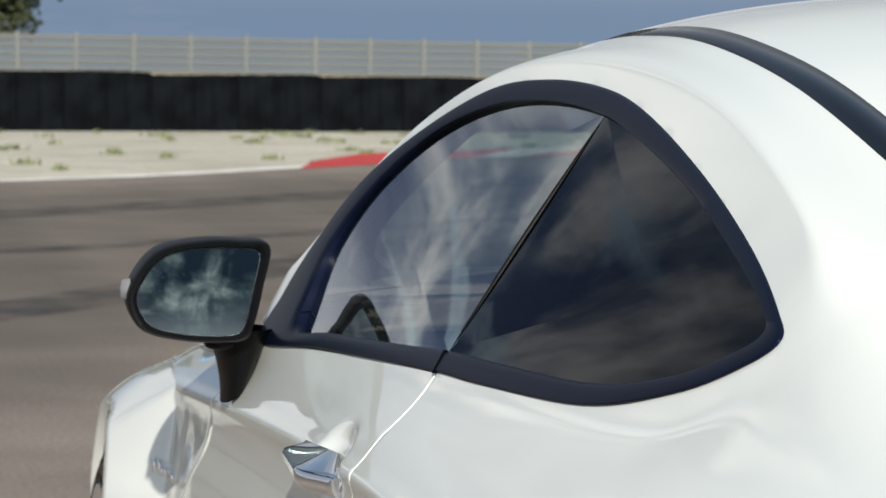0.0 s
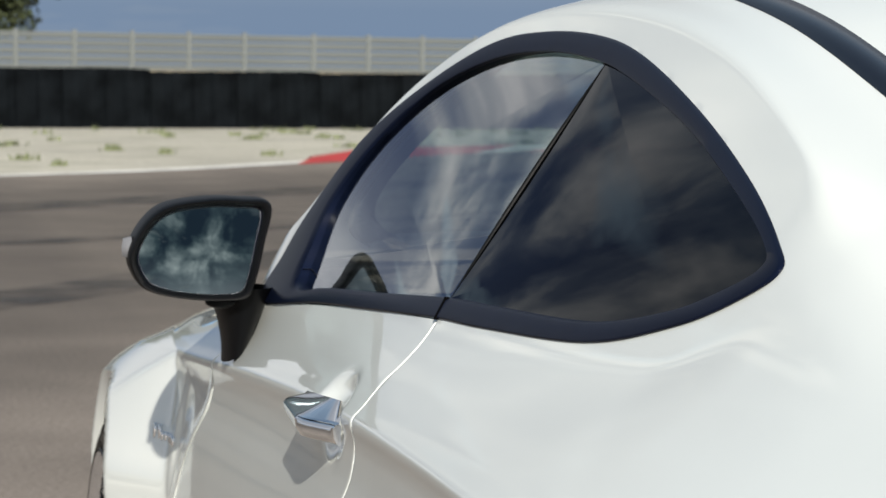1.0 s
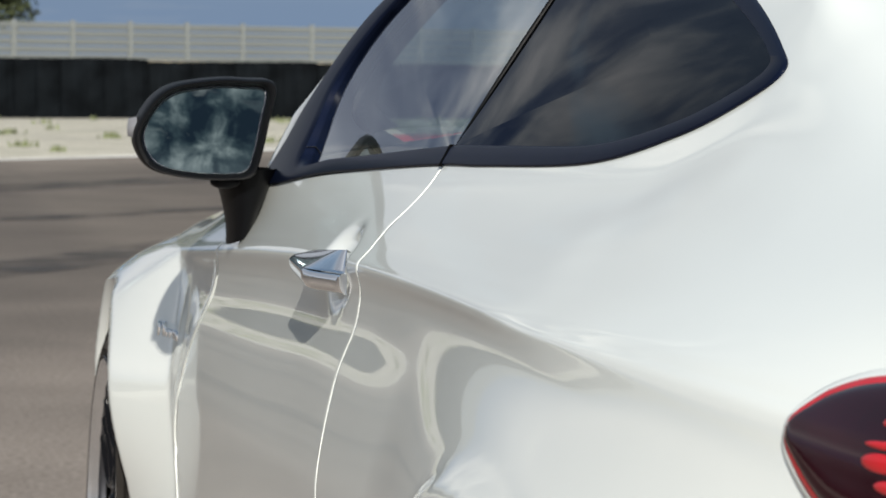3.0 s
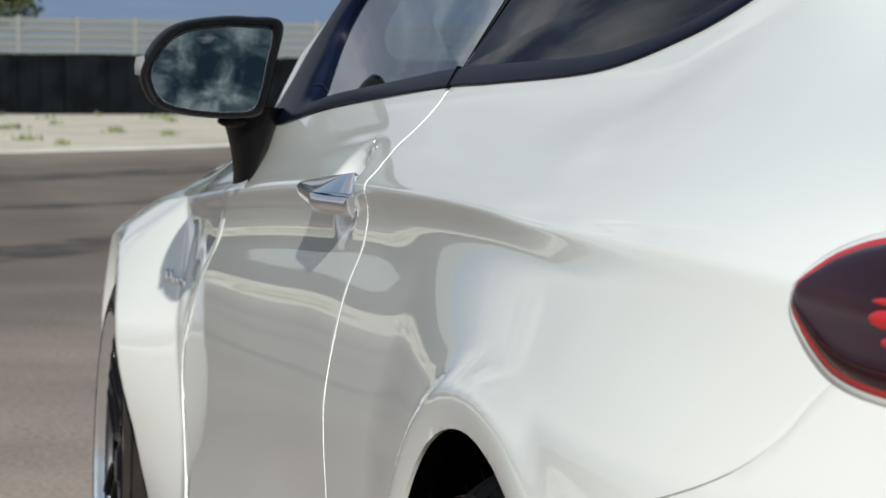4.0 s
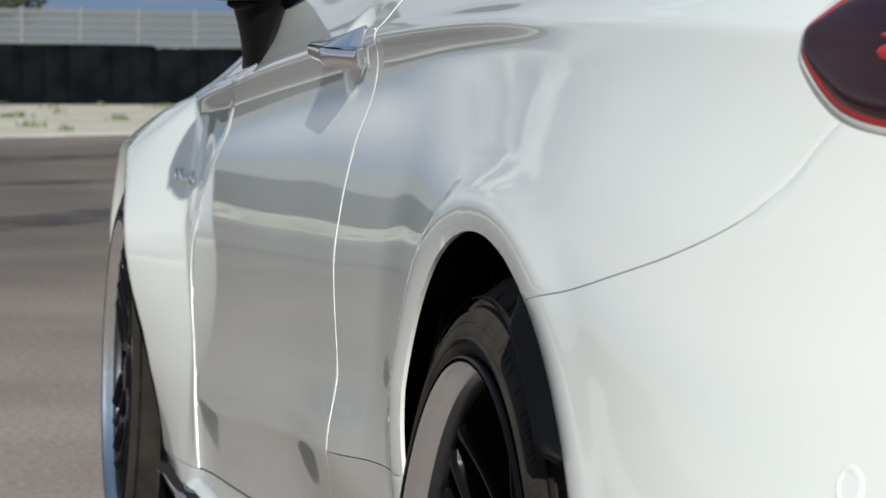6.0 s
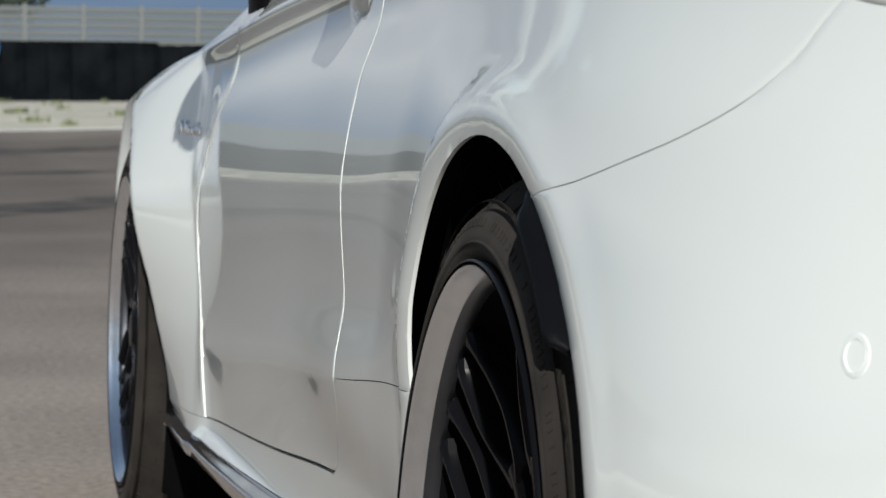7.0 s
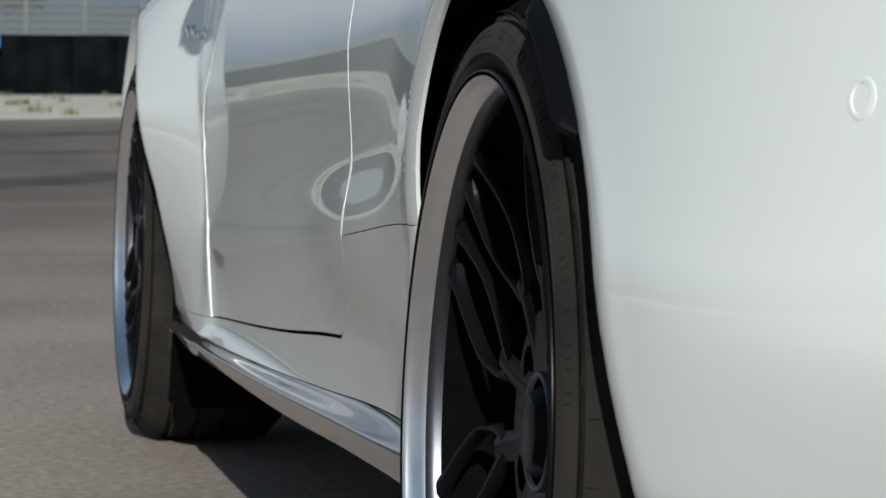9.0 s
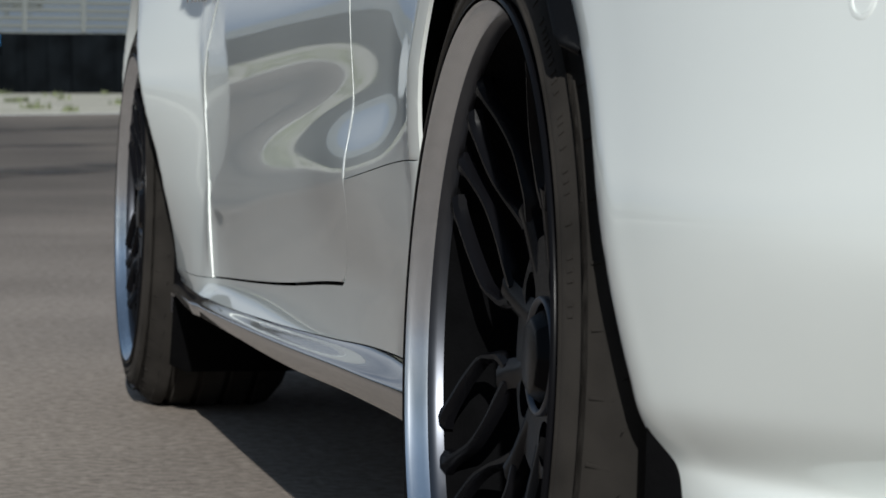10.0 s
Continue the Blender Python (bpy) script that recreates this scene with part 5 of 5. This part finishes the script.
# ---- tyre barrier, faced with black belting ----
BARRIER = [(-220, -50), (-150, 2), (-100, 30), (-55, 52), (-20, 66.2), (3.0, 74.3), (13.1, 77.7), (40, 85), (110, 98)]
barrier = tagged(new("tyre_barrier"), "long black tyre barrier faced with rubber belting", "barrier")
panels = []
for k in range(6):
    rnd = random.Random(k)
    bm = bmesh.new()
    w = 2.36
    rows = []
    for i in range(25):
        t = i / 24
        top = 1.47 + 0.012 * math.sin(t * 3.1 + k) + rnd.uniform(-0.010, 0.010)
        bow = 0.03 * math.sin(math.pi * t) + 0.05 * abs(math.sin(math.pi * 4 * t)) + rnd.uniform(-0.015, 0.015)
        rows.append([bm.verts.new((w * (t - 0.5), y, z)) for y, z in ((0.55, 0), (0.55, top - 0.05), (0.30, top), (0.02 - bow, top - 0.02), (-bow, top * 0.7), (-bow * 1.3, top * 0.35), (0.0, 0.0))])
    for i in range(24):
        for j in range(6):
            bm.faces.new((rows[i][j], rows[i + 1][j], rows[i + 1][j + 1], rows[i][j + 1]))
    bm.faces.new(rows[0])
    bm.faces.new(rows[-1])
    me = bpy.data.meshes.new("belt_panel")
    bmesh.ops.recalc_face_normals(bm, faces=bm.faces)
    bm.to_mesh(me)
    bm.free()
    me.materials.append(BELT_RUBBER)
    panels.append(me)
rnd = random.Random(11)
for k, (q, a) in enumerate(polyline(BARRIER, 2.4)):
    ob = new("belt_panel", panels[rnd.randrange(6)])
    ob.parent = barrier
    ob.matrix_world = Matrix.Translation((q[0], q[1], -0.03)) @ Matrix.Rotation(a, 4, "Z") @ Matrix.Diagonal((1, 1, rnd.uniform(0.98, 1.02), 1))
bm = bmesh.new()
box(bm, 0.9, 2.35, 73.5, 73.75, 1.12, 1.42, 0.02)
part("blue_marker", bm, BLUE_BAND, barrier, "blue painted marker")

# sandy bank behind the barrier
verts = []
bank = polyline(BARRIER, 6.0)
for q, a in bank:
    n_ = np.array((-math.sin(a), math.cos(a)))
    for o, h in ((0.8, -0.03), (2.0, 1.35), (5.5, 1.45), (40.0, 1.2)):
        p = q + n_ * o
        verts.append((p[0], p[1], h))
tagged(mesh_object("bank", verts, grid_faces(len(bank), 4), SANDY), "dry sandy bank behind the barrier", "bank", kind="structure")

# ---- steel fence on the bank ----
fence = tagged(new("steel_fence"), "pale galvanised steel fence with five rails", "fence")
FENCE = []
for q, a in polyline(BARRIER, 1.72):
    n_ = np.array((-math.sin(a), math.cos(a)))
    FENCE.append((q + n_ * 7.4, a))
bm = bmesh.new()
box(bm, -0.055, 0.055, -0.09, 0.03, 0.0, 1.20, 0.008)
post_me = bpy.data.meshes.new("post")
bm.to_mesh(post_me)
bm.free()
post_me.materials.append(GALV)
bm = bmesh.new()
rows = []
for x in (0.0, 1.0):
    rows.append([bm.verts.new((x, y, z)) for y, z in ((0.0, 0.0), (-0.035, 0.03), (-0.035, 0.07), (0.0, 0.09), (-0.035, 0.11), (-0.035, 0.15), (0.0, 0.18), (0.03, 0.18), (0.03, 0.0))])
for j in range(9):
    bm.faces.new((rows[0][j], rows[1][j], rows[1][(j + 1) % 9], rows[0][(j + 1) % 9]))
bmesh.ops.recalc_face_normals(bm, faces=bm.faces)
rail_me = bpy.data.meshes.new("rail")
bm.to_mesh(rail_me)
bm.free()
rail_me.materials.append(GALV)
lo, hi = 40, len(FENCE) - 20
for k in range(lo, hi):
    q, a = FENCE[k]
    ob = new("post", post_me)
    ob.parent = fence
    ob.matrix_world = Matrix.Translation((q[0], q[1], 1.34)) @ Matrix.Rotation(a, 4, "Z")
for k in range(lo, hi - 4, 4):
    q, a = FENCE[k]
    q2 = FENCE[k + 4][0]
    a = math.atan2(*(q2 - q)[::-1])
    length = float(np.linalg.norm(q2 - q))
    for r in range(5):
        ob = new("rail", rail_me)
        ob.parent = fence
        ob.matrix_world = Matrix.Translation((q[0], q[1], 1.44 + r * 0.215 + rnd.uniform(-0.01, 0.01))) @ Matrix.Rotation(a, 4, "Z") @ Matrix.Diagonal((length, 1, 0.98, 1))

# ---- sparse grass in the gravel ----
rnd = random.Random(21)
verts, faces = [], []
for _ in range(230):
    s, u = rnd.uniform(-22, 34), rnd.random()
    y0 = np.interp(s, edge[:, 0], edge[:, 1]) + 0.6
    y1 = np.interp(s, [-20, 3, 13.1, 40], [66.2, 74.3, 77.7, 85]) - 0.6
    c = np.array((s, y0 + (y1 - y0) * u))
    size = rnd.uniform(0.12, 0.32)
    for _ in range(18):
        a, r = rnd.uniform(0, 6.28), rnd.uniform(0, size)
        p = c + r * np.array((math.cos(a), math.sin(a)))
        h, w_ = rnd.uniform(0.03, 0.10), rnd.uniform(0.02, 0.05)
        d = rnd.uniform(0, 6.28)
        k = len(verts)
        verts += [(p[0] - w_ * math.cos(d), p[1] - w_ * math.sin(d), -0.03), (p[0] + w_ * math.cos(d), p[1] + w_ * math.sin(d), -0.03), (p[0] + rnd.uniform(-0.06, 0.06), p[1] + rnd.uniform(-0.06, 0.06), h)]
        faces.append((k, k + 1, k + 2))
tagged(mesh_object("grass", verts, faces, GRASS, smooth=False), "sparse dry green grass tufts in pale gravel", "grass", kind="stuff")

# ---- tree behind the fence ----
tree = tagged(new("tree"), "dark green bushy pine behind the fence", "tree")
bm = bmesh.new()
rows = []
for i in range(10):
    t = i / 9
    r = 0.28 - 0.18 * t
    rows.append([bm.verts.new((0.25 * t + r * math.cos(a), r * math.sin(a), 4.2 * t)) for a in [2 * math.pi * k / 10 for k in range(10)]])
for i in range(9):
    for j in range(10):
        bm.faces.new((rows[i][j], rows[i + 1][j], rows[i + 1][(j + 1) % 10], rows[i][(j + 1) % 10]))
part("trunk", bm, BARK, tree)
bm = bmesh.new()
rnd = random.Random(3)
blobs = [(rnd.gauss(0, 1.7), rnd.gauss(0, 1.5), 2.75 + abs(rnd.gauss(0, 1.5)), rnd.uniform(0.7, 1.3)) for _ in range(46)]
blobs = [(x, y, z, r) for x, y, z, r in blobs if abs(x) < 3.2]
for x, y, z, r in blobs:
    for _ in range(170):
        d = Vector((rnd.gauss(0, 1), rnd.gauss(0, 1), rnd.gauss(0, 0.8))).normalized() * r * rnd.uniform(0.5, 1.05)
        c = Vector((x, y, z)) + d
        e1 = Vector((rnd.gauss(0, 1), rnd.gauss(0, 1), rnd.gauss(0, 1))).normalized() * rnd.uniform(0.10, 0.22)
        e2 = e1.orthogonal().normalized() * rnd.uniform(0.06, 0.12)
        bm.faces.new([bm.verts.new(c + e1), bm.verts.new(c + e2), bm.verts.new(c - e1), bm.verts.new(c - e2)])
tagged(part("crown", bm, LEAF, tree, smooth=False), kind="stuff")
for i in range(7):
    x, y, z, r = blobs[i * 5]
    bm = bmesh.new()
    a, b_ = Vector((0.1, 0, 2.2)), Vector((x, y, z))
    d = b_ - a
    bmesh.ops.create_cone(bm, cap_ends=True, segments=8, radius1=0.09, radius2=0.03, depth=d.length, matrix=Matrix.Translation((a + b_) / 2) @ d.to_track_quat("Z", "Y").to_matrix().to_4x4())
    part("limb", bm, BARK, tree)
tree.location = (3.3, 112.0, 0.75)
